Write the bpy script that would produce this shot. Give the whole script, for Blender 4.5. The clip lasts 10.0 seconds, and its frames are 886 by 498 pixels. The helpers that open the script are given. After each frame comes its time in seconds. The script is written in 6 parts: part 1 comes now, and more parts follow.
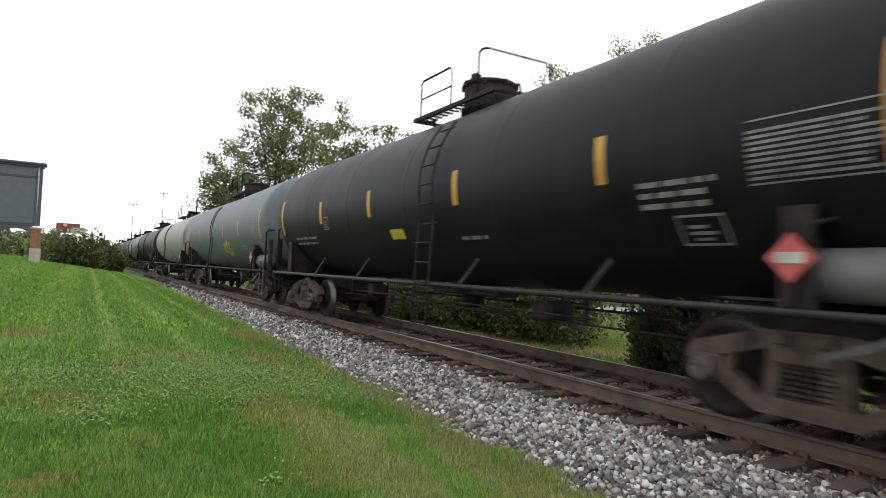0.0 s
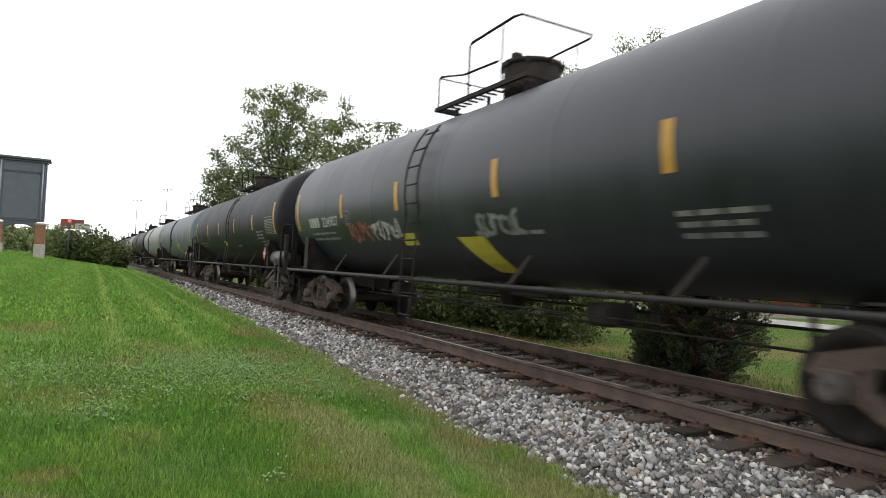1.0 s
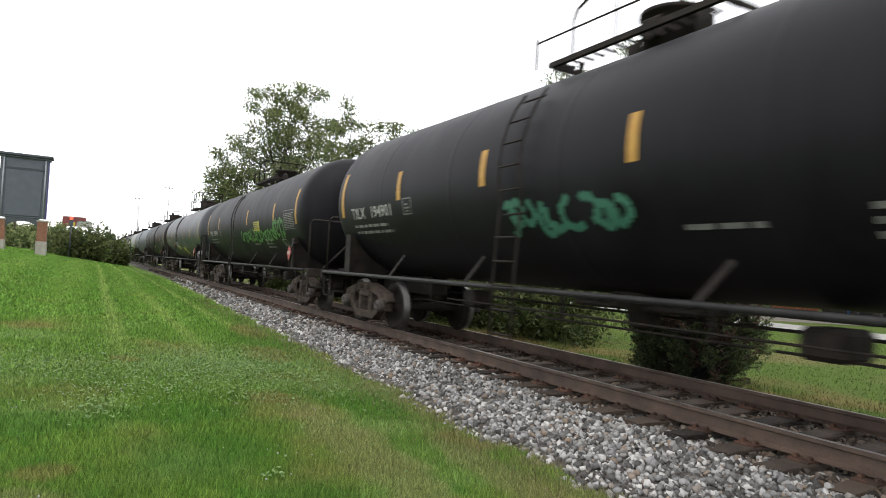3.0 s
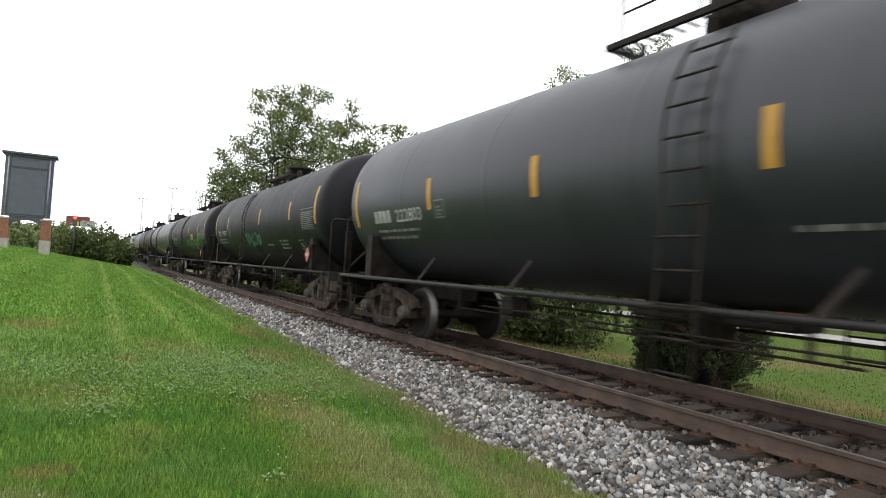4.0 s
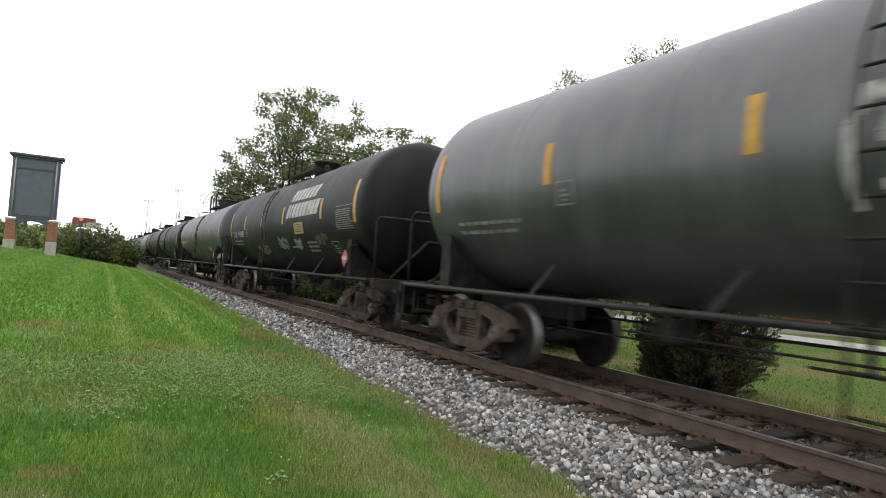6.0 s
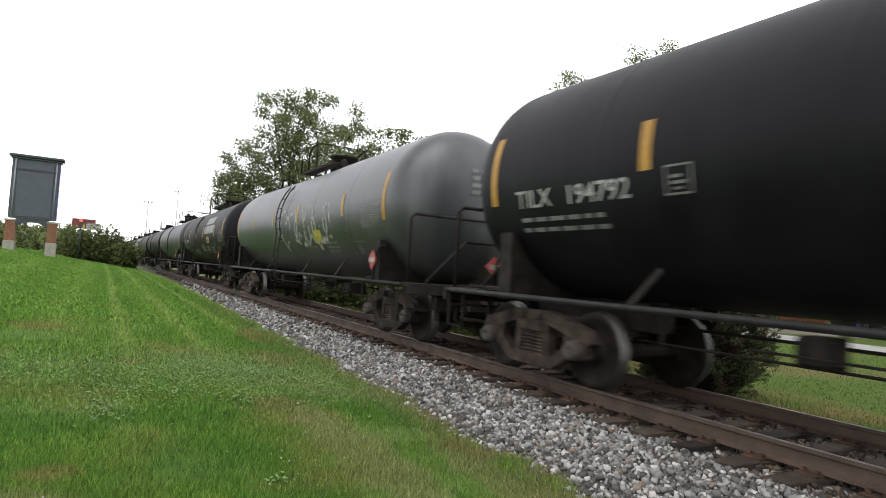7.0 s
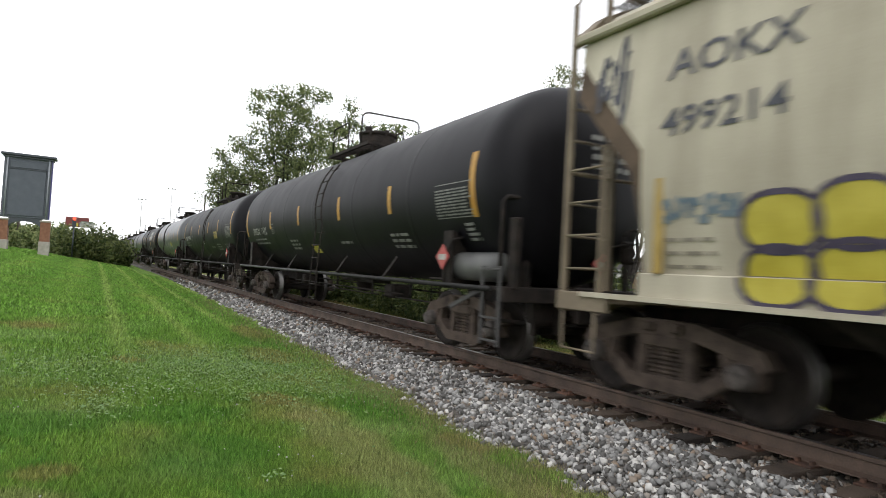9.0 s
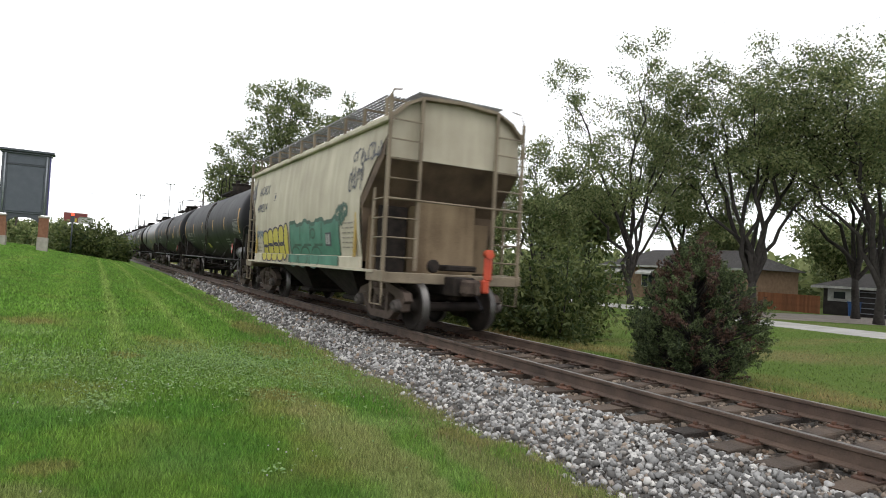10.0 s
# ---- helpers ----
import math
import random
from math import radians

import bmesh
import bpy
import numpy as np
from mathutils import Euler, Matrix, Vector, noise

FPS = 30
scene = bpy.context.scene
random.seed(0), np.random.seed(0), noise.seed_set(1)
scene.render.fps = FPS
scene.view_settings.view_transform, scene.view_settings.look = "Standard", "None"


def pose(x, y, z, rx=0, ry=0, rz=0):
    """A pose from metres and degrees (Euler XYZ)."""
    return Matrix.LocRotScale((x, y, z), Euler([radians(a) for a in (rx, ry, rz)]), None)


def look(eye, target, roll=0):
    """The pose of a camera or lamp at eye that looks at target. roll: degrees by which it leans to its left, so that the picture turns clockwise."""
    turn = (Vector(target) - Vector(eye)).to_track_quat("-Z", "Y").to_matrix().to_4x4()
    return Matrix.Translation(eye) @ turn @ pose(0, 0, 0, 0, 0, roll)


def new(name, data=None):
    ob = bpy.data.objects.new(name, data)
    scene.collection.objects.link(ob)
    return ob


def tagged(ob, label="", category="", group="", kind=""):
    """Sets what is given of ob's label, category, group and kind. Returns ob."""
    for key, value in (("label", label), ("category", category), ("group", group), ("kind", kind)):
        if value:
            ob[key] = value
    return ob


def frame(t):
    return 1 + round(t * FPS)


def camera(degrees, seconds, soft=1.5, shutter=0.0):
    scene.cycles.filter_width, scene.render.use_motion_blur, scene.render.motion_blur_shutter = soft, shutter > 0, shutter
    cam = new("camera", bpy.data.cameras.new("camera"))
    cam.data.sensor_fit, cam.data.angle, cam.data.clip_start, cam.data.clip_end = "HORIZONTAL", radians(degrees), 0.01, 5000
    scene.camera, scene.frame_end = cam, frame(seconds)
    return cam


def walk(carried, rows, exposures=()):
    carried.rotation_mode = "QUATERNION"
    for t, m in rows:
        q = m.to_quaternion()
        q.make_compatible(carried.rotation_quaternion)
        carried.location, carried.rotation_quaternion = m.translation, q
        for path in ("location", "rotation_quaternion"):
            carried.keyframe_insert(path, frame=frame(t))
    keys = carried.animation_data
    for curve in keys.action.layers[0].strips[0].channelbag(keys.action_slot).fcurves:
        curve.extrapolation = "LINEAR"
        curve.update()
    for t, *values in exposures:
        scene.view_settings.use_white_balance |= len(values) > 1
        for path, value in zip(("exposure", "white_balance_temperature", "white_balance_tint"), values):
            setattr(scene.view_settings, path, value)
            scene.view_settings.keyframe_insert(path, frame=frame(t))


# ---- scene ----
# ---- camera ----
EYE = (0.0, 0.0, 1.245)      # metres over the rail tops
cam = camera(71.61, 10.0, soft=0.7, shutter=0.2)
AIM = [   # seconds, degrees right of the track, upward, lean
    (0, 30.148, 2.077, 2.297),
    (0.5, 29.854, 2.159, 2.272),
    (1, 29.871, 1.766, 2.441),
    (1.5, 29.868, 1.631, 2.720),
    (2, 29.772, 1.282, 2.800),
    (2.5, 29.800, 1.556, 2.788),
    (4, 29.510, 2.048, 3.432),
    (4.5, 29.432, 2.067, 3.576),
    (5, 29.295, 1.974, 3.796),
    (5.5, 29.117, 2.205, 3.849),
    (7, 29.096, 2.426, 3.730),
    (7.5, 29.358, 2.354, 3.424),
    (8, 29.475, 2.188, 3.292),
    (8.5, 29.541, 2.044, 3.282),
    (9, 29.554, 2.007, 3.203),
    (9.5, 29.595, 1.716, 3.142),
    (10, 29.679, 1.547, 3.094),
]


def aim(turn, tilt, lean):
    a, b = radians(turn), radians(tilt)
    way = Vector((math.sin(a) * math.cos(b), math.cos(a) * math.cos(b), math.sin(b)))
    return look(EYE, Vector(EYE) + way, lean)


EXPOSURE = [(0, .05), (2, .13), (2.5, .18), (4.5, .15), (5.5, .12), (7.5, 0), (9, .05), (10, -.05)]   # seconds, stops
walk(cam, [(t, aim(a, b, c)) for t, a, b, c in AIM], EXPOSURE)

# ---- light: a bright overcast sky ----
world = bpy.data.worlds.new("overcast")
scene.world = world
world.use_nodes = True
wn, wl = world.node_tree.nodes, world.node_tree.links
sky = wn.new("ShaderNodeTexSky")
sky.sky_type, sky.sun_disc, sky.sun_elevation, sky.sun_rotation = "NISHITA", False, radians(48), radians(200)
cloud = wn.new("ShaderNodeMix")
cloud.data_type = "RGBA"
cloud.inputs["Factor"].default_value = 0.93
cloud.inputs["B"].default_value = (10.6, 10.7, 11.0, 1)
wl.new(sky.outputs["Color"], cloud.inputs["A"])
wl.new(cloud.outputs["Result"], wn["Background"].inputs["Color"])
wn["Background"].inputs["Strength"].default_value = 0.155
sun = new("sun", bpy.data.lights.new("sun", "SUN"))
sun.data.energy, sun.data.angle, sun.data.color = 0.9, radians(40), (1.0, 0.97, 0.92)
sun.matrix_world = look((0, 0, 0), (0.25, 0.45, -0.85))

# ---- plan ----
RAIL_X, GAUGE = 5.304, 1.507
MID = RAIL_X + GAUGE / 2          # the track's centre line, parallel to y
PITCH, SPEED = 17.15, 15.93       # metres from car to car, metres a second


def smooth(a, b, v):
    k = min(1.0, max(0.0, (v - a) / (b - a)))
    return k * k * (3 - 2 * k)


def lawn_edge(y):
    ragged = 0.07 * np.sin(1.9 * y) + 0.05 * np.sin(4.3 * y + 1) + 0.035 * np.sin(9.7 * y)
    return np.minimum(3.55 + 0.03 * np.maximum(y - 3.6, -4), 4.75) + ragged


def ground_z(x, y):
    """Lawn bank to the left of the track, flat yard to the right."""
    e = lawn_edge(y)
    if x < e:
        s = 0.035 + 0.095 * smooth(4, 50, y)
        d = e - x
        z = -0.42 + s * min(d, 12) + 0.02 * max(0, min(d - 12, 60))
    else:
        z = -0.42 - 0.02 * min(30, max(0, x - 27.5))
    return z


# ---- materials ----
def mat(name, rough=0.6, metal=0.0):
    m = bpy.data.materials.new(name)
    m.use_nodes = True
    b = m.node_tree.nodes["Principled BSDF"]
    b.inputs["Roughness"].default_value, b.inputs["Metallic"].default_value = rough, metal
    return m, m.node_tree.nodes, m.node_tree.links, b


TONE = 0.66     # overall lightness of the paints below


def speckled(name, low, high, scale=8.0, rough=0.6, metal=0.0, bump=0.2, detail=6.0, fine=60.0, spread=0.35, island=False, objects=0.0):
    """Two scales of noise between two colours, with a fine relief."""
    low, high = [TONE * c for c in low], [TONE * c for c in high]
    m, n, l, b = mat(name, rough, metal)
    co = n.new("ShaderNodeTexCoord")
    big = n.new("ShaderNodeTexNoise")
    big.inputs["Scale"].default_value, big.inputs["Detail"].default_value = scale, detail
    small = n.new("ShaderNodeTexNoise")
    small.inputs["Scale"].default_value, small.inputs["Detail"].default_value = fine, 4
    l.new(co.outputs["Object"], big.inputs["Vector"])
    l.new(co.outputs["Object"], small.inputs["Vector"])
    add = n.new("ShaderNodeMath")
    add.operation = "MULTIPLY_ADD"
    add.inputs[1].default_value = spread
    l.new(small.outputs["Fac"], add.inputs[0])
    l.new(big.outputs["Fac"], add.inputs[2])
    ramp = n.new("ShaderNodeMapRange")
    ramp.inputs["From Min"].default_value, ramp.inputs["From Max"].default_value = 0.3 + spread / 2, 0.7 + spread / 2
    last = add.outputs[0]
    if island or objects:
        info = n.new("ShaderNodeNewGeometry" if island else "ShaderNodeObjectInfo")
        r = n.new("ShaderNodeMath")
        r.operation = "MULTIPLY_ADD"
        r.inputs[1].default_value = objects or 0.8
        l.new(info.outputs["Random Per Island" if island else "Random"], r.inputs[0])
        sub = n.new("ShaderNodeMath")
        sub.inputs[1].default_value = -(objects or 0.8) / 2
        l.new(last, sub.inputs[0])
        l.new(sub.outputs[0], r.inputs[2])
        last = r.outputs[0]
    l.new(last, ramp.inputs["Value"])
    mix = n.new("ShaderNodeMix")
    mix.data_type = "RGBA"
    mix.inputs["A"].default_value, mix.inputs["B"].default_value = (*low, 1), (*high, 1)
    l.new(ramp.outputs["Result"], mix.inputs["Factor"])
    l.new(mix.outputs["Result"], b.inputs["Base Color"])
    if bump:
        bp = n.new("ShaderNodeBump")
        bp.inputs["Strength"].default_value, bp.inputs["Distance"].default_value = bump, 0.02
        l.new(small.outputs["Fac"], bp.inputs["Height"])
        l.new(bp.outputs["Normal"], b.inputs["Normal"])
    return m


M_BALLAST = speckled("ballast_bed", (0.05, 0.043, 0.036), (0.17, 0.15, 0.13), 12, 0.9, bump=0.8, fine=50, spread=0.7)
M_RAIL = speckled("rusty_rail", (0.058, 0.037, 0.027), (0.150, 0.098, 0.070), 3, 0.75, bump=0.3)
M_SHINE = speckled("polished_rail_head", (0.22, 0.20, 0.19), (0.36, 0.34, 0.32), 3, 0.35, 0.8, bump=0.1)
M_TIE = speckled("weathered_tie", (0.026, 0.018, 0.013), (0.125, 0.088, 0.062), 4, 0.9, bump=0.7, objects=0.5)
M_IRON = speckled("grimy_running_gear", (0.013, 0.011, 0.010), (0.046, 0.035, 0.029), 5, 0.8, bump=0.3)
M_IRON.node_tree.nodes["Principled BSDF"].inputs["Specular IOR Level"].default_value = 0.22
def tank_paint(name, low, high, rough, gloss=0.3, tone=0.8):
    """Weathered gloss paint: cloudy fading, runs of dirt down the sides, fine grain."""
    m, n, l, b = mat(name, rough)
    b.inputs["Specular IOR Level"].default_value = gloss
    low, high = [tone * c for c in low], [tone * c for c in high]
    co = n.new("ShaderNodeTexCoord")

    def layer(scale, detail, stretch):
        mp = n.new("ShaderNodeMapping")
        mp.inputs["Scale"].default_value = stretch
        l.new(co.outputs["Object"], mp.inputs["Vector"])
        t = n.new("ShaderNodeTexNoise")
        t.inputs["Scale"].default_value, t.inputs["Detail"].default_value = scale, detail
        l.new(mp.outputs["Vector"], t.inputs["Vector"])
        return t.outputs["Fac"]
    cloudy, runs, grain = layer(0.7, 5, (1, 1, 1)), layer(3.2, 5, (1, 1, 0.12)), layer(60, 3, (1, 1, 1))
    a = n.new("ShaderNodeMath")
    a.operation = "MULTIPLY_ADD"
    a.inputs[1].default_value = 0.7
    l.new(runs, a.inputs[0])
    l.new(cloudy, a.inputs[2])
    c = n.new("ShaderNodeMath")
    c.operation = "MULTIPLY_ADD"
    c.inputs[1].default_value = 0.25
    l.new(grain, c.inputs[0])
    l.new(a.outputs[0], c.inputs[2])
    r = n.new("ShaderNodeMapRange")
    r.inputs["From Min"].default_value, r.inputs["From Max"].default_value = 0.72, 1.22
    l.new(c.outputs[0], r.inputs["Value"])
    x = n.new("ShaderNodeMix")
    x.data_type = "RGBA"
    x.inputs["A"].default_value, x.inputs["B"].default_value = (*low, 1), (*high, 1)
    l.new(r.outputs["Result"], x.inputs["Factor"])
    l.new(x.outputs["Result"], b.inputs["Base Color"])
    q = n.new("ShaderNodeMapRange")
    q.inputs["To Min"].default_value, q.inputs["To Max"].default_value = rough - 0.06, rough + 0.14
    l.new(a.outputs[0], q.inputs["Value"])
    l.new(q.outputs["Result"], b.inputs["Roughness"])
    bp = n.new("ShaderNodeBump")
    bp.inputs["Strength"].default_value, bp.inputs["Distance"].default_value = 0.12, 0.02
    l.new(cloudy, bp.inputs["Height"])
    l.new(bp.outputs["Normal"], b.inputs["Normal"])
    return m


M_BARK = speckled("bark", (0.014, 0.011, 0.009), (0.052, 0.043, 0.036), 6, 0.9, bump=0.8)
M_BLACK = tank_paint("black_tank_paint", (0.0045, 0.004, 0.0055), (0.014, 0.0133, 0.0165), 0.40, 0.15)
M_GREY = tank_paint("grey_tank_paint", (0.011, 0.013, 0.0175), (0.027, 0.030, 0.038), 0.34, 0.55)
M_PALE = tank_paint("pale_tank_paint", (0.2, 0.21, 0.2), (0.34, 0.35, 0.33), 0.45)
M_SILVER = tank_paint("silver_tank_paint", (0.085, 0.088, 0.092), (0.15, 0.153, 0.157), 0.28, 0.6)
M_SILVER.node_tree.nodes["Principled BSDF"].inputs["Metallic"].default_value = 0.6
M_BLUEGREY = tank_paint("blue_grey_tank_paint", (0.075, 0.095, 0.11), (0.14, 0.16, 0.175), 0.42)
M_HOPPER = tank_paint("faded_cream_paint", (0.36, 0.32, 0.24), (0.60, 0.55, 0.43), 0.6, 0.35, 0.78)
M_SIGN = speckled("blue_grey_panel", (0.085, 0.10, 0.125), (0.11, 0.125, 0.155), 2, 0.5)


# ---- mesh tools ----
def part(name, bm, material, parent=None, label=""):
    me = bpy.data.meshes.new(name)
    bm.to_mesh(me)
    bm.free()
    me.materials.append(material)
    ob = new(name, me)
    ob.parent = parent
    if label:
        ob["label"] = label
    return ob


def add_box(bm, c, s, turn=None, bevel=0.0):
    m = Matrix.Translation(c) @ (turn.to_4x4() if turn else Matrix()) @ Matrix.Diagonal((*s, 1))
    r = bmesh.ops.create_cube(bm, size=1, matrix=m)
    if bevel:
        es = list({e for v in r["verts"] for e in v.link_edges})
        bmesh.ops.bevel(bm, geom=es, offset=bevel, segments=1, affect="EDGES")


def add_tube(bm, pts, r, n=8, caps=True):
    """A round bar along a polyline; r may be one radius or one for each point."""
    pts = [Vector(p) for p in pts]
    rs = r if isinstance(r, (list, tuple)) else [r] * len(pts)
    rings, side = [], None
    for i, p in enumerate(pts):
        d = (pts[min(i + 1, len(pts) - 1)] - pts[max(i - 1, 0)]).normalized()
        if side is None:
            side = d.orthogonal().normalized()
        side = (side - d * side.dot(d)).normalized()
        up = d.cross(side)
        rings.append([bm.verts.new(p + (side * math.cos(k * math.tau / n) + up * math.sin(k * math.tau / n)) * rs[i]) for k in range(n)])
    for a, b in zip(rings, rings[1:]):
        for k in range(n):
            f = bm.faces.new((a[k], a[(k + 1) % n], b[(k + 1) % n], b[k]))
            f.smooth = True
    if caps:
        bm.faces.new(rings[0][::-1])
        bm.faces.new(rings[-1])


def add_lathe(bm, prof, axis="y", centre=(0, 0, 0), n=24):
    """Turn (along, radius) pairs round an axis."""
    rings = []
    for a, r in prof:
        ring = []
        for k in range(n):
            c, s = r * math.cos(k * math.tau / n), r * math.sin(k * math.tau / n)
            p = {"y": (c, a, s), "x": (a, c, s), "z": (c, s, a)}[axis]
            ring.append(bm.verts.new(Vector(p) + Vector(centre)))
        rings.append(ring)
    for a, b in zip(rings, rings[1:]):
        for k in range(n):
            f = bm.faces.new((a[k], a[(k + 1) % n], b[(k + 1) % n], b[k]))
            f.smooth = True
    bm.faces.new(rings[0])
    bm.faces.new(rings[-1])
    bmesh.ops.recalc_face_normals(bm, faces=bm.faces)


def empty(name, m=Matrix()):
    ob = new(name)
    ob.matrix_basis = m
    return ob
# ---- the train ----
M_DULL = speckled("dull_dark_steel", (0.010, 0.010, 0.010), (0.034, 0.032, 0.031), 6, 0.6, bump=0.15)
M_DULL.node_tree.nodes["Principled BSDF"].inputs["Specular IOR Level"].default_value = 0.3
M_TREAD = speckled("polished_wheel_tread", (0.11, 0.10, 0.095), (0.24, 0.23, 0.22), 3, 0.42, 0.8, bump=0.05)
M_WHEEL = speckled("dark_wheel_steel", (0.013, 0.010, 0.009), (0.040, 0.031, 0.026), 5, 0.8, bump=0.2)
M_WHEEL.node_tree.nodes["Principled BSDF"].inputs["Specular IOR Level"].default_value = 0.2
M_TRUCK = speckled("dusty_cast_truck", (0.030, 0.023, 0.019), (0.125, 0.094, 0.076), 6, 0.9, bump=0.5, objects=0.4)
M_TRUCK.node_tree.nodes["Principled BSDF"].inputs["Specular IOR Level"].default_value = 0.2
M_WHITE = speckled("worn_white_lettering", (0.34, 0.34, 0.31), (0.62, 0.62, 0.58), 3, 0.6, bump=0)
M_PALELET = speckled("faint_grey_lettering", (0.16, 0.16, 0.15), (0.32, 0.32, 0.30), 4, 0.6, bump=0)
M_YELLOW = speckled("yellow_reflective_tape", (0.50, 0.24, 0.02), (0.66, 0.36, 0.04), 5, 0.5, bump=0)
M_LEMON = speckled("yellow_spray_paint", (0.50, 0.42, 0.03), (0.66, 0.56, 0.07), 4, 0.5, bump=0)
M_RED = speckled("red_placard", (0.45, 0.05, 0.05), (0.60, 0.12, 0.10), 5, 0.5, bump=0)
M_GREENPAINT = speckled("green_spray_paint", (0.05, 0.20, 0.04), (0.14, 0.36, 0.08), 4, 0.5, bump=0)
M_TEAL = speckled("teal_spray_paint", (0.035, 0.17, 0.11), (0.08, 0.27, 0.18), 2.5, 0.55, bump=0)
M_REDPAINT = speckled("red_spray_paint", (0.26, 0.07, 0.05), (0.40, 0.13, 0.10), 4, 0.5, bump=0)
M_DARKPAINT = speckled("dark_spray_paint", (0.03, 0.035, 0.05), (0.09, 0.09, 0.11), 5, 0.6, bump=0)
M_GOLDPAINT = speckled("gold_spray_paint", (0.40, 0.26, 0.05), (0.56, 0.40, 0.12), 3, 0.55, bump=0)
# rust-brown dirt, its colour lowered to include the shade under the hopper's ends
M_SHADED_RUST = speckled("shade_darkened_rust_dirt", (0.065, 0.042, 0.026), (0.17, 0.115, 0.072), 2.0, 0.85, bump=0.2)
M_BULK = tank_paint("rust_streaked_tan_paint", (.10, .065, .04), (.40, .30, .19), .8, .2, .6)
M_TAN = speckled("dirty_tan_steel", (0.17, 0.13, 0.085), (0.34, 0.275, 0.19), 1.6, 0.7, bump=0.15)

TANK_R, TANK_Z, CYL, HEAD, SAG = 1.5, 2.58, 7.35, 0.78, 0.05
TRUCK_Y = 6.49


def tank_axis(y):
    """The tank's belly hangs a little lower at its middle."""
    return TANK_Z - SAG * (1 - min(1, abs(y) / CYL))


def on_tank(y, z, lift=0.006):
    """A point of the tank's near side at that height."""
    zc = tank_axis(y)
    s = max(-1, min(1, (z - zc) / TANK_R))
    a = math.asin(s)
    r = TANK_R + lift
    if abs(y) > CYL:
        r *= max(0.02, 1 - ((abs(y) - CYL) / HEAD) ** 2.5) ** (1 / 2.5)
    return Vector((-r * math.cos(a), y, zc + r * math.sin(a)))


def wrap(name, quads, y0, z0, material, parent, label="", surface=on_tank, cell=0.12):
    """Flat shapes, u to the reader's right and w up, laid on the near side of a tank."""
    bm = bmesh.new()
    for a, b, c, d in quads:          # corners: low left, low right, high right, high left
        n = max(1, int(max(abs(d[1] - a[1]), abs(c[1] - b[1])) / cell))
        k = max(1, int(max(abs(b[0] - a[0]), abs(c[0] - d[0])) / (4 * cell)))
        grid = []
        for i in range(n + 1):
            f = i / n
            row = []
            for j in range(k + 1):
                g = j / k
                u = (a[0] * (1 - g) + b[0] * g) * (1 - f) + (d[0] * (1 - g) + c[0] * g) * f
                w = (a[1] * (1 - g) + b[1] * g) * (1 - f) + (d[1] * (1 - g) + c[1] * g) * f
                row.append(bm.verts.new(surface(y0 - u, z0 + w)))
            grid.append(row)
        for r, s in zip(grid, grid[1:]):
            for j in range(k):
                bm.faces.new((r[j], r[j + 1], s[j + 1], s[j]))
    ob = part(name, bm, material, parent, label)
    if name in ("small_print", "data_table", "data_frame", "stencil_box", "owner_mark"):
        ob["kind"] = "stuff"
    return ob


def bar(u0, w0, u1, w1, lean=0.0):
    return ((u0, w0), (u1, w0), (u1 + lean, w1), (u0 + lean, w1))


LETTERS = {}


def lettering(text, size, y0, z0, material, parent, label="", surface=on_tank, name="number"):
    """Characters of the built-in font laid on the tank."""
    if text not in LETTERS:
        cu = bpy.data.curves.new("letters", "FONT")
        cu.body, cu.size, cu.resolution_u = text, 1.0, 2
        cu.offset = 0.012
        ob = new("letters", cu)
        bpy.context.view_layer.update()
        me = bpy.data.meshes.new_from_object(ob.evaluated_get(bpy.context.evaluated_depsgraph_get()))
        LETTERS[text] = [tuple(v.co) for v in me.vertices], [tuple(p.vertices) for p in me.polygons]
        bpy.data.objects.remove(ob)
        bpy.data.meshes.remove(me)
    vs, fs = LETTERS[text]
    bm = bmesh.new()
    made = [bm.verts.new(surface(y0 - v[0] * size * 1.12, z0 + v[1] * size)) for v in vs]
    for f in fs:
        if len(set(f)) > 2:
            try:
                bm.faces.new([made[i] for i in f])
            except ValueError:
                pass
    return part(name, bm, material, parent, label)


def text_lines(rng, width, lines, height, gap):
    """Small print as bars of word length."""
    q = []
    for i in range(lines):
        u = 0.0
        end = width * rng.uniform(0.8, 1.0)
        while u < end:
            w = rng.uniform(0.08, 0.3)
            q.append(bar(u, -i * gap, min(u + w, end), -i * gap + height))
            u += w + 0.06
    return q


def scrawl(rng, width, height, strokes, thick):
    """Spray-painted strokes: wavy ribbons."""
    q = []
    for s in range(strokes):
        cu, cw = width * (s + rng.uniform(0.3, 0.7)) / strokes, height * rng.uniform(0.35, 0.65)
        a0, ru, rw = rng.uniform(0, 6.3), width / strokes * rng.uniform(0.45, 0.85), height * rng.uniform(0.25, 0.5)
        turn = rng.choice((-1, 1)) * rng.uniform(3, 5.5)
        pts = [(cu + ru * math.cos(a0 + turn * k / 9), cw + rw * math.sin(a0 + turn * k / 9) + 0.1 * height * math.sin(3 * k)) for k in range(10)]
        for (u0, w0), (u1, w1) in zip(pts, pts[1:]):
            d = math.hypot(u1 - u0, w1 - w0) or 1
            nu, nw = -(w1 - w0) / d * thick / 2, (u1 - u0) / d * thick / 2
            q.append(((u0 - nu, w0 - nw), (u1 - nu, w1 - nw), (u1 + nu, w1 + nw), (u0 + nu, w0 + nw)))
    return q


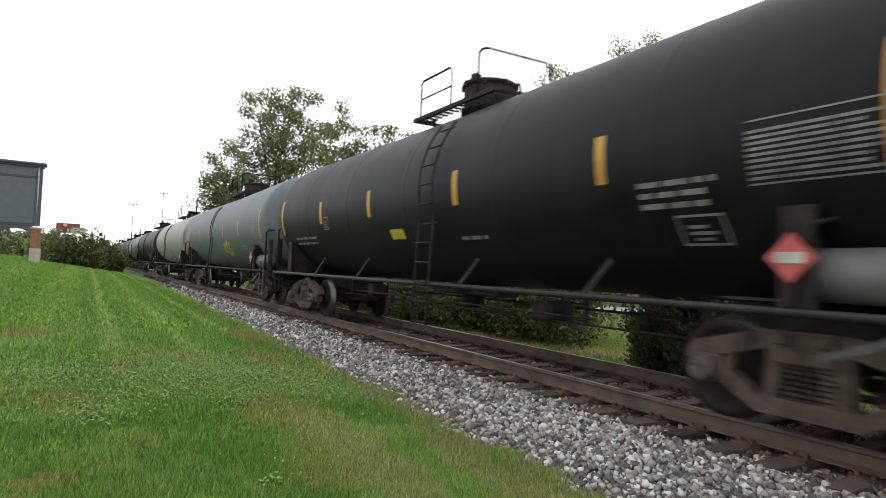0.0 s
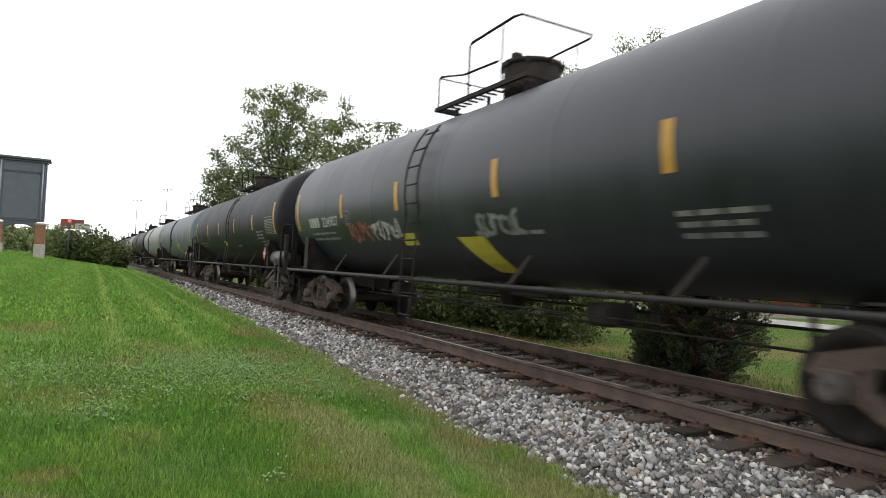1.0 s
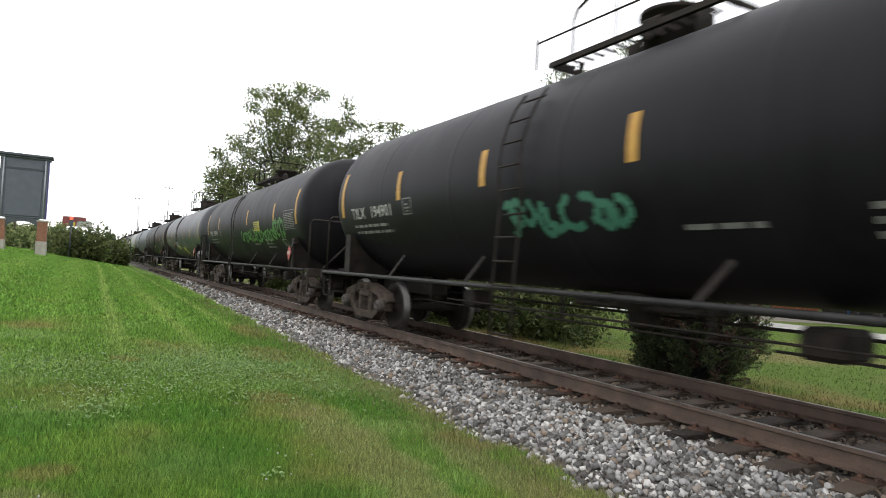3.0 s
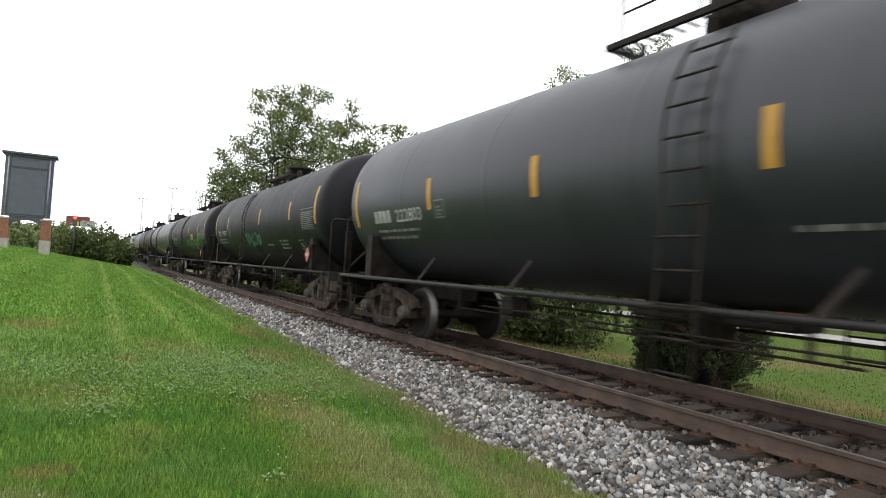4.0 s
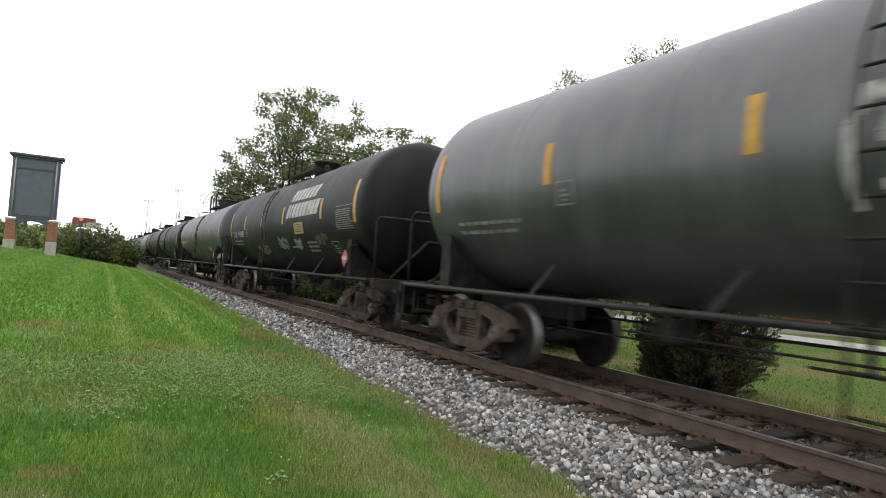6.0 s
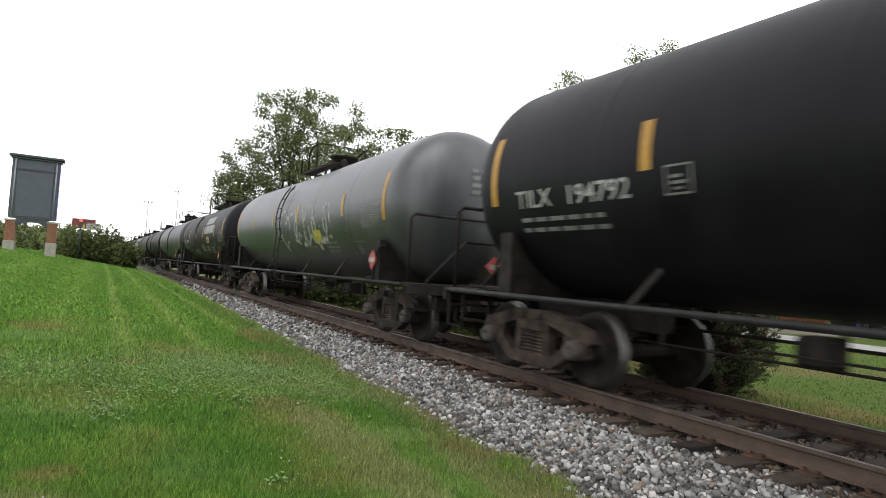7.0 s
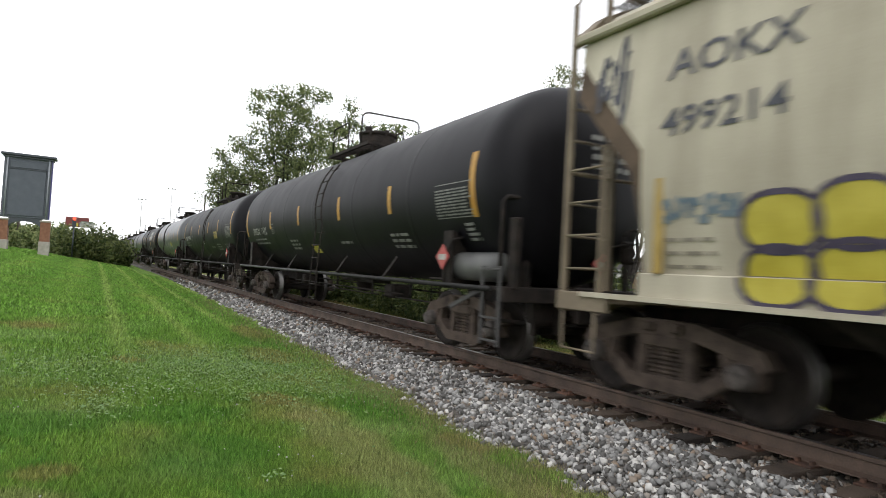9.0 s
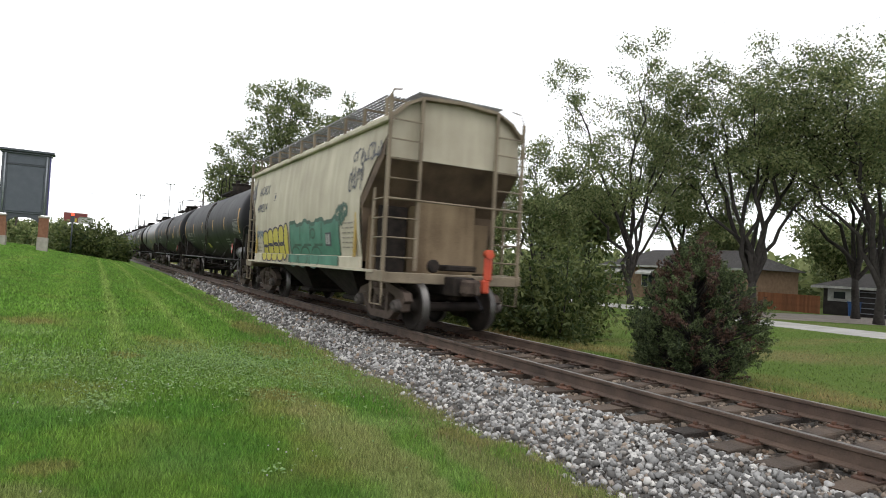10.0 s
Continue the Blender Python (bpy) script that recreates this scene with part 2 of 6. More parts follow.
def add_strap(bm, pts, x, half_x, half_h):
    """A flat cast bar along (y, z) points."""
    rows = []
    for i, (y, z) in enumerate(pts):
        p0, p1 = pts[max(i - 1, 0)], pts[min(i + 1, len(pts) - 1)]
        d = math.hypot(p1[0] - p0[0], p1[1] - p0[1])
        ny, nz = -(p1[1] - p0[1]) / d * half_h, (p1[0] - p0[0]) / d * half_h
        rows.append([bm.verts.new((x + sx * half_x, y + k * ny, z + k * nz)) for sx, k in ((-1, -1), (1, -1), (1, 1), (-1, 1))])
    for a, b in zip(rows, rows[1:]):
        for k in range(4):
            bm.faces.new((a[k], a[(k + 1) % 4], b[(k + 1) % 4], b[k]))
    bm.faces.new(rows[0][::-1])
    bm.faces.new(rows[-1])


def build_wheelset():
    bm = bmesh.new()
    add_lathe(bm, [(-1.06, .02), (-1.06, .085), (-.94, .095), (-.84, .08), (-.80, .12), (-.72, .13), (-.715, .30), (-.80, .375), (-.80, .452), (-.72, .457), (-.70, .485), (-.67, .485), (-.67, .36), (-.68, .14), (-.62, .09), (0, .085), (.62, .09), (.68, .14), (.67, .36), (.67, .485), (.70, .485), (.72, .457), (.80, .452), (.80, .375), (.715, .30), (.72, .13), (.80, .12), (.84, .08), (.94, .095), (1.06, .085), (1.06, .02)], "x", n=28)
    for s in (-1, 1):
        for k in range(3):
            a = k * math.tau / 3
            add_box(bm, (s * 1.065, .05 * math.cos(a), .05 * math.sin(a)), (.02, .025, .025))
    me = bpy.data.meshes.new("wheelset")
    for f in bm.faces:
        r = max(math.hypot(v.co.y, v.co.z) for v in f.verts)
        if r > .45 and abs(f.calc_center_median().x) < .81 and min(math.hypot(v.co.y, v.co.z) for v in f.verts) > .44:
            f.material_index = 1
    bm.to_mesh(me)
    bm.free()
    me.materials.append(M_WHEEL)
    me.materials.append(M_TREAD)
    return me


def build_side_frame():
    bm = bmesh.new()
    add_strap(bm, [(-1.06, .52), (-1.0, .63), (-.7, .70), (-.35, .79), (.35, .79), (.7, .70), (1.0, .63), (1.06, .52)], 0, .08, .082)
    add_strap(bm, [(-.98, .46), (-.72, .42), (-.42, .235), (.42, .235), (.72, .42), (.98, .46)], 0, .08, .072)
    for s in (-1, 1):
        add_strap(bm, [(s * .30, .26), (s * .27, .78)], 0, .07, .06)
        add_strap(bm, [(s * .72, .43), (s * .66, .70)], 0, .06, .05)
        add_box(bm, (0, s * .89, .475), (.2, .27, .26), bevel=.03)
    add_box(bm, (0, 0, .66), (.2, .5, .13), bevel=.02)
    for y in (-.17, .17):
        add_box(bm, (-.1, y, .8), (.1, .12, .1), bevel=.02)
    bmesh.ops.recalc_face_normals(bm, faces=bm.faces)
    me = bpy.data.meshes.new("side_frame")
    bm.to_mesh(me)
    bm.free()
    me.materials.append(M_TRUCK)
    return me


def build_springs():
    bm = bmesh.new()
    prof = []
    for k in range(7):
        z = .29 + k * .045
        prof += [(z, .05), (z + .008, .073), (z + .028, .073), (z + .036, .05)]
    add_lathe(bm, prof, "z", (0, 0, 0), 10)
    me = bpy.data.meshes.new("coil_spring")
    bm.to_mesh(me)
    bm.free()
    me.materials.append(M_TRUCK)
    return me


def build_bearing():
    bm = bmesh.new()
    add_lathe(bm, [(-.10, .05), (-.10, .085), (-.07, .115), (.05, .125), (.07, .11), (.09, .10), (.10, .05)], "x", n=16)
    for k in range(3):
        a = k * math.tau / 3 + .5
        for x in (-.105, .105):
            add_box(bm, (x, .06 * math.cos(a), .06 * math.sin(a)), (.03, .034, .034))
    me = bpy.data.meshes.new("bearing_cap")
    bm.to_mesh(me)
    bm.free()
    me.materials.append(speckled("dusty_bearing", (.05, .042, .038), (.15, .125, .11), 9, .8, bump=.2))
    return me


BEARING = build_bearing()
WHEELSET, SIDE_FRAME, SPRINGS = build_wheelset(), build_side_frame(), build_springs()
rolling = []       # wheelsets with their place on the truck


def child(name, me, parent, loc=(0, 0, 0), label=""):
    ob = new(name, me)
    ob.parent, ob.location = parent, loc
    if label:
        ob["label"] = label
    return ob


def truck(car, y, rolls):
    bm = bmesh.new()
    add_box(bm, (0, 0, .60), (1.7, .34, .2), bevel=.04)
    add_box(bm, (0, 0, .74), (.7, .4, .12), bevel=.02)
    add_tube(bm, [(-.55, -.45, .35), (-.55, .45, .35)], .035)
    add_tube(bm, [(.55, -.45, .35), (.55, .45, .35)], .035)
    for s in (-1, 1):
        add_box(bm, (0, s * .38, .38), (1.5, .1, .12), bevel=.02)
    tr = part("truck", bm, M_TRUCK, car, "dusty cast steel four-wheel truck")
    tr.location = (0, y, 0)
    for s in (-1, 1):
        child("side_frame", SIDE_FRAME, tr, (s * .98, 0, 0))
        for y in (-.15, 0, .15):
            child("coil_spring", SPRINGS, tr, (s * .98, y, 0))
        ws = child("wheelset", WHEELSET, tr, (0, s * .89, .457), "steel wheels with shiny treads on an axle")
        if rolls:
            rolling.append((ws, s * .89))
        for side in (-1, 1):
            child("bearing_cap", BEARING, tr, (side * 1.1, s * .89, .457), "dusty round axle bearing with three bolts")
    return tr


def coupler(car, y, s):
    bm = bmesh.new()
    add_box(bm, (0, y - s * .35, .86), (.16, .7, .2), bevel=.02)
    add_box(bm, (0, y - s * .05, .86), (.30, .22, .3), bevel=.05)
    add_box(bm, (-s * .1, y + s * .07, .86), (.1, .16, .28), bevel=.03)
    part("coupler", bm, M_TRUCK, car)
    bm = bmesh.new()
    add_tube(bm, [(.35, y - s * .45, .8), (.36, y - s * .2, .55), (.3, y, .42), (.2, y + s * .1, .5)], .025, 6)
    part("air_hose", bm, M_BLACK, car)


M_STEPS = speckled("dusty_step_steel", (.035, .033, .033), (.085, .08, .078), 6, .7, bump=.15)


# shared running gear and fittings of the tank cars
def gear_meshes():
    g = {}

    def keep(name, bm, m=M_IRON):
        bmesh.ops.recalc_face_normals(bm, faces=bm.faces)
        me = bpy.data.meshes.new(name)
        bm.to_mesh(me)
        bm.free()
        me.materials.append(m)
        g[name] = me
    bm = bmesh.new()
    add_tube(bm, [(0, -7.9, 1.04), (0, 7.9, 1.04)], .036, 8)
    keep("side_rail", bm, M_DULL)
    bm = bmesh.new()                              # the cradle between tank and truck
    low, high = [], []
    for k in range(13):
        a = radians(-150 + k * 10)
        low.append((TANK_R * math.cos(a), TANK_Z + TANK_R * math.sin(a)))
    low = [(-1.42, 1.0), (-1.42, 1.86)] + low + [(1.42, 1.86), (1.42, 1.0)]
    for y in (-.02, .02):
        high.append([bm.verts.new((x, y, z)) for x, z in low])
    n = len(low)
    bm.faces.new(high[0])
    bm.faces.new(high[1][::-1])
    for k in range(n):
        bm.faces.new((high[0][k], high[0][(k + 1) % n], high[1][(k + 1) % n], high[1][k]))
    for s in (-1, 1):
        add_box(bm, (s * 1.43, 0, 1.42), (.025, .26, .86))
        add_box(bm, (s * 1.2, .35, 1.12), (.3, .7, .02))
    keep("cradle", bm)
    bm = bmesh.new()                              # stub sill with striker and end beam
    add_box(bm, (0, 0, .88), (.42, 3.0, .36), bevel=.02)
    add_box(bm, (0, 1.45, .86), (.6, .12, .5), bevel=.02)
    keep("stub_sill", bm)
    bm = bmesh.new()
    add_box(bm, (0, 0, 1.05), (2.95, .55, .05))
    add_box(bm, (0, .27, .98), (2.95, .08, .2), bevel=.01)
    for s in (-1, 1):
        add_tube(bm, [(s * 1.42, .2, 1.0), (s * 1.42, .2, .52), (s * 1.42, -.2, .52), (s * 1.42, -.2, 1.0)], .018, 6)
    keep("end_platform", bm)
    bm = bmesh.new()
    add_strap(bm, [(0, 0), (-.24, .42)], 0, .008, .035)
    bm.transform(Matrix.Rotation(radians(23), 4, "Y"))
    keep("bracket", bm, M_IRON)
    bm = bmesh.new()
    for y in (-.22, .22):
        pts = [(-1.62, y, .42), (-1.62, y, 1.1)] + [tuple(on_tank(0, TANK_Z - SAG + TANK_R * math.sin(radians(a)), .11) + Vector((0, y, 0))) for a in range(-14, 42, 9)]
        add_tube(bm, pts, .017, 6)
    keep("ladder", bm, M_IRON)
    bm = bmesh.new()
    add_tube(bm, [(0, -.22, 0), (0, .22, 0)], .014, 6)
    keep("rung", bm, M_IRON)
    bm = bmesh.new()                              # bonnet over the manway
    add_lathe(bm, [(-.25, .46), (.34, .46), (.36, .45), (.37, .49), (.43, .49), (.45, .43), (.48, .25), (.48, .02)], "z", n=24)
    for k in range(8):
        a = k * math.tau / 8
        add_box(bm, (.49 * math.cos(a), .49 * math.sin(a), .38), (.05, .05, .1))
    add_box(bm, (.2, 0, .52), (.1, .3, .08))
    add_lathe(bm, [(.45, .1), (.62, .1), (.64, .06)], "z", (-.2, .15, 0), 10)
    keep("bonnet", bm)
    bm = bmesh.new()
    add_box(bm, (0, 0, 0), (.06, 2.7, .07))
    add_box(bm, (1.5, 0, 0), (.06, 2.7, .07))
    for y in (-1.33, 1.33):
        add_box(bm, (.75, y, 0), (1.5, .05, .07))
    for k in range(14):
        add_box(bm, (.16, -1.25 + k * .19, .02), (.36, .02, .04))
        add_box(bm, (1.34, -1.25 + k * .19, .02), (.36, .02, .04))
    for y in (-1, 0, 1):
        add_box(bm, (.25, y, -.12), (.05, .06, .25))
        add_box(bm, (1.25, y, -.12), (.05, .06, .25))
    keep("walkway", bm)
    bm = bmesh.new()                              # rails round the walkway
    add_tube(bm, [(0, 1.35, 0), (0, 1.35, .52), (0, 1.30, .56), (0, .5, .40), (0, -.5, .36)], .02, 6)
    add_tube(bm, [(0, .35, 0), (0, .35, .82), (0, .3, .88), (0, -.9, .93), (.06, -1.0, .94), (1.44, -1.0, .94), (1.5, -.9, .93), (1.5, .3, .88), (1.5, .35, .82), (1.5, .35, 0)], .022, 6)
    add_tube(bm, [(0, -.6, 0), (0, -.6, .92)], .018, 6)
    add_tube(bm, [(1.5, -.6, 0), (1.5, -.6, .92)], .018, 6)
    add_tube(bm, [(1.5, 1.35, 0), (1.5, 1.35, .54), (1.5, .5, .4)], .02, 6)
    add_tube(bm, [(0, 1.32, .54), (1.5, 1.32, .54)], .016, 6)
    keep("safety_rail", bm)
    bm = bmesh.new()                              # low guard at the ladder, hoop behind the bonnet
    x = 0
    add_tube(bm, [(x, .8, 0), (x, .8, .62), (x, .74, .68), (x, -.24, .68), (x, -.3, .62), (x, -.3, 0)], .02, 6)
    add_tube(bm, [(x, .8, .34), (x, -.3, .34)], .014, 6)
    keep("guard_rail", bm)
    bm = bmesh.new()
    add_tube(bm, [(0, -1.15, 0), (0, -1.15, .68), (.05, -1.17, .75), (.16, -1.18, .78), (1.34, -1.18, .78), (1.45, -1.17, .75), (1.5, -1.15, .68), (1.5, -1.15, 0)], .022, 6)
    keep("guard_hoop", bm)
    bm = bmesh.new()                              # rails round the ladder head of the braced cars
    for x in (0, 1.5):
        add_tube(bm, [(x, .7, 0), (x, .7, .48), (x, .63, .60), (x, .42, .68), (x, -.1, .72)], .022, 6)
        add_tube(bm, [(x, -.06, 0), (x, -.06, .71)], .02, 6)
        add_tube(bm, [(x, 1.45, 0), (x, 1.45, .44)], .022, 6)
        add_tube(bm, [(x, 1.45, .38), (x, -.9, .34)], .014, 6)
    add_tube(bm, [(0, -.08, .72), (.08, -.14, .73), (1.42, -.14, .73), (1.5, -.08, .72)], .018, 6)
    keep("ladder_rail", bm)
    bm = bmesh.new()                              # small bonnet of the braced cars
    add_lathe(bm, [(-.25, .36), (.30, .36), (.31, .42), (.36, .42), (.38, .36), (.40, .02)], "z", n=20)
    add_lathe(bm, [(-.2, .12), (.16, .12), (.2, .08), (.22, .02)], "z", (.1, .7, 0), 12)
    add_lathe(bm, [(-.2, .09), (.12, .09), (.2, .04)], "z", (-.2, -.6, 0), 10)
    add_box(bm, (-.38, 0, .1), (.1, .3, .25), bevel=.02)
    keep("low_bonnet", bm)
    bm = bmesh.new()                              # end crossover rail
    add_tube(bm, [(-1.4, 0, 0), (-1.4, 0, 1.12), (-1.33, 0, 1.2), (1.33, 0, 1.2), (1.4, 0, 1.12), (1.4, 0, 0)], .028, 8)
    keep("crossover_rail", bm)
    bm = bmesh.new()
    add_tube(bm, [(-1.0, 0, 0), (-.2, .02, .8)], .03, 6)
    add_tube(bm, [(-.2, .02, .8), (.5, .02, .8)], .03, 6)
    keep("end_brace", bm)
    bm = bmesh.new()
    add_lathe(bm, [(-.62, .05), (-.58, .17), (-.5, .21), (.5, .21), (.58, .17), (.62, .05)], "y", n=18)
    keep("air_tank", bm, speckled("grey_air_tank", (.09, .09, .09), (.17, .17, .16), 3, .5, bump=.1))
    bm = bmesh.new()
    add_box(bm, (0, 0, .47), (.1, .16, .94), bevel=.015)
    keep("end_post", bm)
    bm = bmesh.new()                              # ladder at the car's corner, down past the platform
    for x in (-.2, .2):
        add_box(bm, (0, x, .82), (.03, .06, 1.05), bevel=.006)
    for z in (.36, .66, 1.3):
        add_box(bm, (0, 0, z), (.05, .42, .03), bevel=.005)
    add_strap(bm, [(.25, 1.02), (1.05, .72)], 0, .012, .03)
    keep("corner_step", bm, M_STEPS)
    bm = bmesh.new()                              # draft gear, cutting lever and pipes behind the coupler
    add_box(bm, (0, -.35, .84), (.85, .5, .42), bevel=.05)
    add_box(bm, (.62, -.2, .74), (.35, .3, .36), bevel=.05)
    add_tube(bm, [(-1.4, .05, .82), (-.5, .08, .80), (-.3, .12, 1.0), (.1, .14, 1.0)], .018, 6)
    add_tube(bm, [(-1.3, -.3, .62), (-.6, -.25, .55), (.5, -.25, .55), (1.3, -.3, .62)], .03, 6)
    for x in (-.75, -.35, .4, .8):
        add_box(bm, (x, -.1, .68), (.06, .08, .5), bevel=.01)
    keep("draft_gear", bm)
    bm = bmesh.new()                              # hand brake wheel on its stand
    for k in range(12):
        a, b = k * math.tau / 12, (k + 1) * math.tau / 12
        add_tube(bm, [(.24 * math.cos(a), 0, .24 * math.sin(a)), (.24 * math.cos(b), 0, .24 * math.sin(b))], .016, 5)
    for k in range(4):
        a = k * math.tau / 4 + .4
        add_tube(bm, [(0, .03, 0), (.24 * math.cos(a), 0, .24 * math.sin(a))], .012, 5)
    add_box(bm, (0, .12, -.1), (.22, .14, .34), bevel=.03)
    add_box(bm, (0, .14, -.6), (.08, .06, .9))
    keep("brake_wheel", bm)
    bm = bmesh.new()
    bmesh.ops.create_circle(bm, cap_ends=True, segments=4, radius=.19)
    bm.transform(Matrix.Rotation(radians(90), 4, "Y"))
    r = bmesh.ops.extrude_face_region(bm, geom=bm.faces[:])
    bmesh.ops.translate(bm, verts=[v for v in r["geom"] if isinstance(v, bmesh.types.BMVert)], vec=(.012, 0, 0))
    keep("placard", bm, M_RED)
    bm = bmesh.new()
    add_box(bm, (0, 0, 0), (.006, .21, .085))
    keep("number_panel", bm, M_WHITE)
    bm = bmesh.new()
    pts = [(0, -.02, -.42), (0, -.06, .05), (.06, -.12, .26), (.2, -.2, .3)]
    add_tube(bm, pts, .022, 6)
    keep("placard_holder", bm)
    bm = bmesh.new()
    for y in (-3.6, 0.0, 3.8):
        add_tube(bm, [(-.35, y - 1.7, .62), (-.35, y + 1.7, .62)], .016, 6)
    add_tube(bm, [(.3, -6, .78), (.3, 6, .78)], .02, 6)
    add_tube(bm, [(-.75, -3.8, .74), (-.75, 3.6, .74)], .014, 6)
    add_box(bm, (-.2, -2.4, .74), (.5, .45, .3), bevel=.05)
    add_box(bm, (-.5, 3.1, .78), (.35, .3, .28), bevel=.04)
    for y in (-5, -3.2, -1.2, 1.2, 3.0, 5):
        add_box(bm, (-.3, y, .88), (.04, .05, .5))
    keep("brake_rigging", bm)
    bm = bmesh.new()                              # bottom outlet with its guard
    add_lathe(bm, [(.62, .1), (.66, .18), (.86, .22), (.9, .36), (1.1, .4)], "z", n=16)
    add_box(bm, (0, .6, .9), (.5, .9, .1), bevel=.03)
    add_box(bm, (0, -.6, .9), (.5, .9, .1), bevel=.03)
    keep("bottom_outlet", bm)
    return g


GEAR = gear_meshes()


HEAD_STEPS = 14


def head_u(k):
    """How far along the dished head ring k lies: the outermost first."""
    return math.cos(radians(90 * k / HEAD_STEPS)) ** .8


def head_r(u):
    return TANK_R * max(0, 1 - u ** 2.5) ** (1 / 2.5)


def tank_profile():
    prof = []
    for k in range(HEAD_STEPS + 1):
        prof.append((-CYL - HEAD * head_u(k), max(.02, head_r(head_u(k)))))
    prof += [(-CYL + .04, TANK_R)]
    for y in (-5.2, -2.6, 0, 2.6, 5.2):
        prof += [(y - .1, TANK_R), (y - .05, TANK_R), (y - .02, TANK_R + .001), (y, TANK_R + .006), (y + .02, TANK_R + .001), (y + .05, TANK_R), (y + .1, TANK_R)]
    prof += [(CYL - .04, TANK_R)]
    for k in range(HEAD_STEPS + 1):
        prof.append((CYL + HEAD * head_u(HEAD_STEPS - k), max(.02, head_r(head_u(HEAD_STEPS - k)))))
    return prof


TANKS = {}


def tank_mesh(material):
    if material.name not in TANKS:
        bm = bmesh.new()
        add_lathe(bm, tank_profile(), "y", n=56)
        for v in bm.verts:
            v.co.z += tank_axis(v.co.y)
        # weld seams as slight ribs
        me = bpy.data.meshes.new("tank")
        bm.to_mesh(me)
        bm.free()
        me.materials.append(material)
        TANKS[material.name] = me
    return TANKS[material.name]


def car_y(k, t):
    """Where the middle of car k is: one car length apart, all at one speed."""
    return 6.344 - PITCH * (k - 3) - PITCH / 2 + SHIFT.get(k, 0.0) + SPEED * (t - 2.5)


SHIFT = {0: -0.12, 2: -0.16, 3: -0.3, 4: -0.08, 5: -0.2, 6: -0.5, 7: -0.87, 8: -0.95, 9: 1.34}      # small differences of slack and length
movers = []


def tank_car(k, material, label, ends="braced", ladder=0.0, near=True, bonnet=M_IRON):
    car = tagged(empty("tank_car", pose(MID, car_y(k, 0), 0)), label, "tank car", "cars of the train")
    child("tank", tank_mesh(material), car).scale.y = 0.955 if ends == "braced" else 1.008
    for s in (-1, 1):
        child("side_rail", GEAR["side_rail"], car, (s * 1.5, 0, 0))
        child("cradle", GEAR["cradle"], car, (0, s * 6.62, 0))
        st = child("stub_sill", GEAR["stub_sill"], car, (0, s * 6.75, 0))
        ep = child("end_platform", GEAR["end_platform"], car, (0, s * 7.85, 0))
        if s < 0:
            st.rotation_euler.z = ep.rotation_euler.z = math.pi
        if near:
            coupler(car, s * (PITCH / 2 - .02), s)
            dg = child("draft_gear", GEAR["draft_gear"], car, (0, s * 8.05, 0))
            if s < 0:
                dg.rotation_euler.z = math.pi
            for side in (-1, 1) if ends == "posts" and s < 0 else ():
                cs = child("corner_step", GEAR["corner_step"], car, (side * 1.47, s * 7.86, 0))
                cs.rotation_euler.z = math.pi if s > 0 else 0
            if s < 0:
                child("brake_wheel", GEAR["brake_wheel"], car, (.75, -8.22, 1.75))
        truck(car, s * TRUCK_Y, near)
        for y in (1.9, 4.4):
            for side in (-1, 1):
                b = child("bracket", GEAR["bracket"], car, (side * 1.5, s * y, 1.05))
                b.rotation_euler.z = 0 if side < 0 else math.pi
    for side in (-1, 1):
        if side > 0 and not near:
            continue
        la = child("ladder", GEAR["ladder"], car, (0, ladder, 0))
        la.rotation_euler.z = 0 if side < 0 else math.pi
        for j in range(11):
            z = .47 + j * .3
            p = on_tank(0, z, .11)
            x = -1.62 if z < 1.75 else p.x
            child("rung", GEAR["rung"], la, (x, 0, z))
    top = TANK_Z - SAG + TANK_R
    child("bonnet", GEAR["low_bonnet" if ends == "braced" else "bonnet"], car, (0, -.28, top + .12))
    child("walkway", GEAR["walkway"], car, (-.75, .2 if k == 1 else -.2, top + .06))
    rails = "safety_rail" if k == 1 else "ladder_rail" if ends == "braced" and k != 7 else "guard_hoop"
    child(rails, GEAR[rails], car, (-.75, 0 if rails == "ladder_rail" else .1, top + .08))
    if rails == "guard_hoop":
        for x in (-.75, .75):
            child("guard_rail", GEAR["guard_rail"], car, (x, 0.1, top + .08))
    child("brake_rigging", GEAR["brake_rigging"], car)
    child("bottom_outlet", GEAR["bottom_outlet"], car)
    rear = -1
    if ends == "braced":
        for s in (-1, 1):
            child("crossover_rail", GEAR["crossover_rail"], car, (0, s * 7.95, 1.08))
            child("end_brace", GEAR["end_brace"], car, (0, s * 7.85, 1.08))
    else:
        for s in (-1, 1):
            child("crossover_rail", GEAR["crossover_rail"], car, (0, s * 7.95, 1.08))
            for x in (-1.3, 1.3):
                child("end_post", GEAR["end_post"], car, (x, s * 8.12, 1.05))
            for x in (-.8, .8):
                child("end_post", GEAR["end_post"], car, (x, s * 7.7, 1.05))
    if ends != "braced":
        child("air_tank", GEAR["air_tank"], car, (-1.18, -7.15, 1.33))
    for y, x, turn in ((-6.62, -1.52, 0), (-8.05, .3, 90)):
        h = child("placard_holder", GEAR["placard_holder"], car, (x + .02, y, 1.45))
        p = child("placard", GEAR["placard"], car, (x - .012 if not turn else x, y if not turn else y - .012, 1.45), "red diamond hazard placard with a white panel")
        w = child("number_panel", GEAR["number_panel"], p, (-.006, 0, 0))
        if turn:
            p.rotation_euler.z = radians(90)
    movers.append((car, k))
    return car


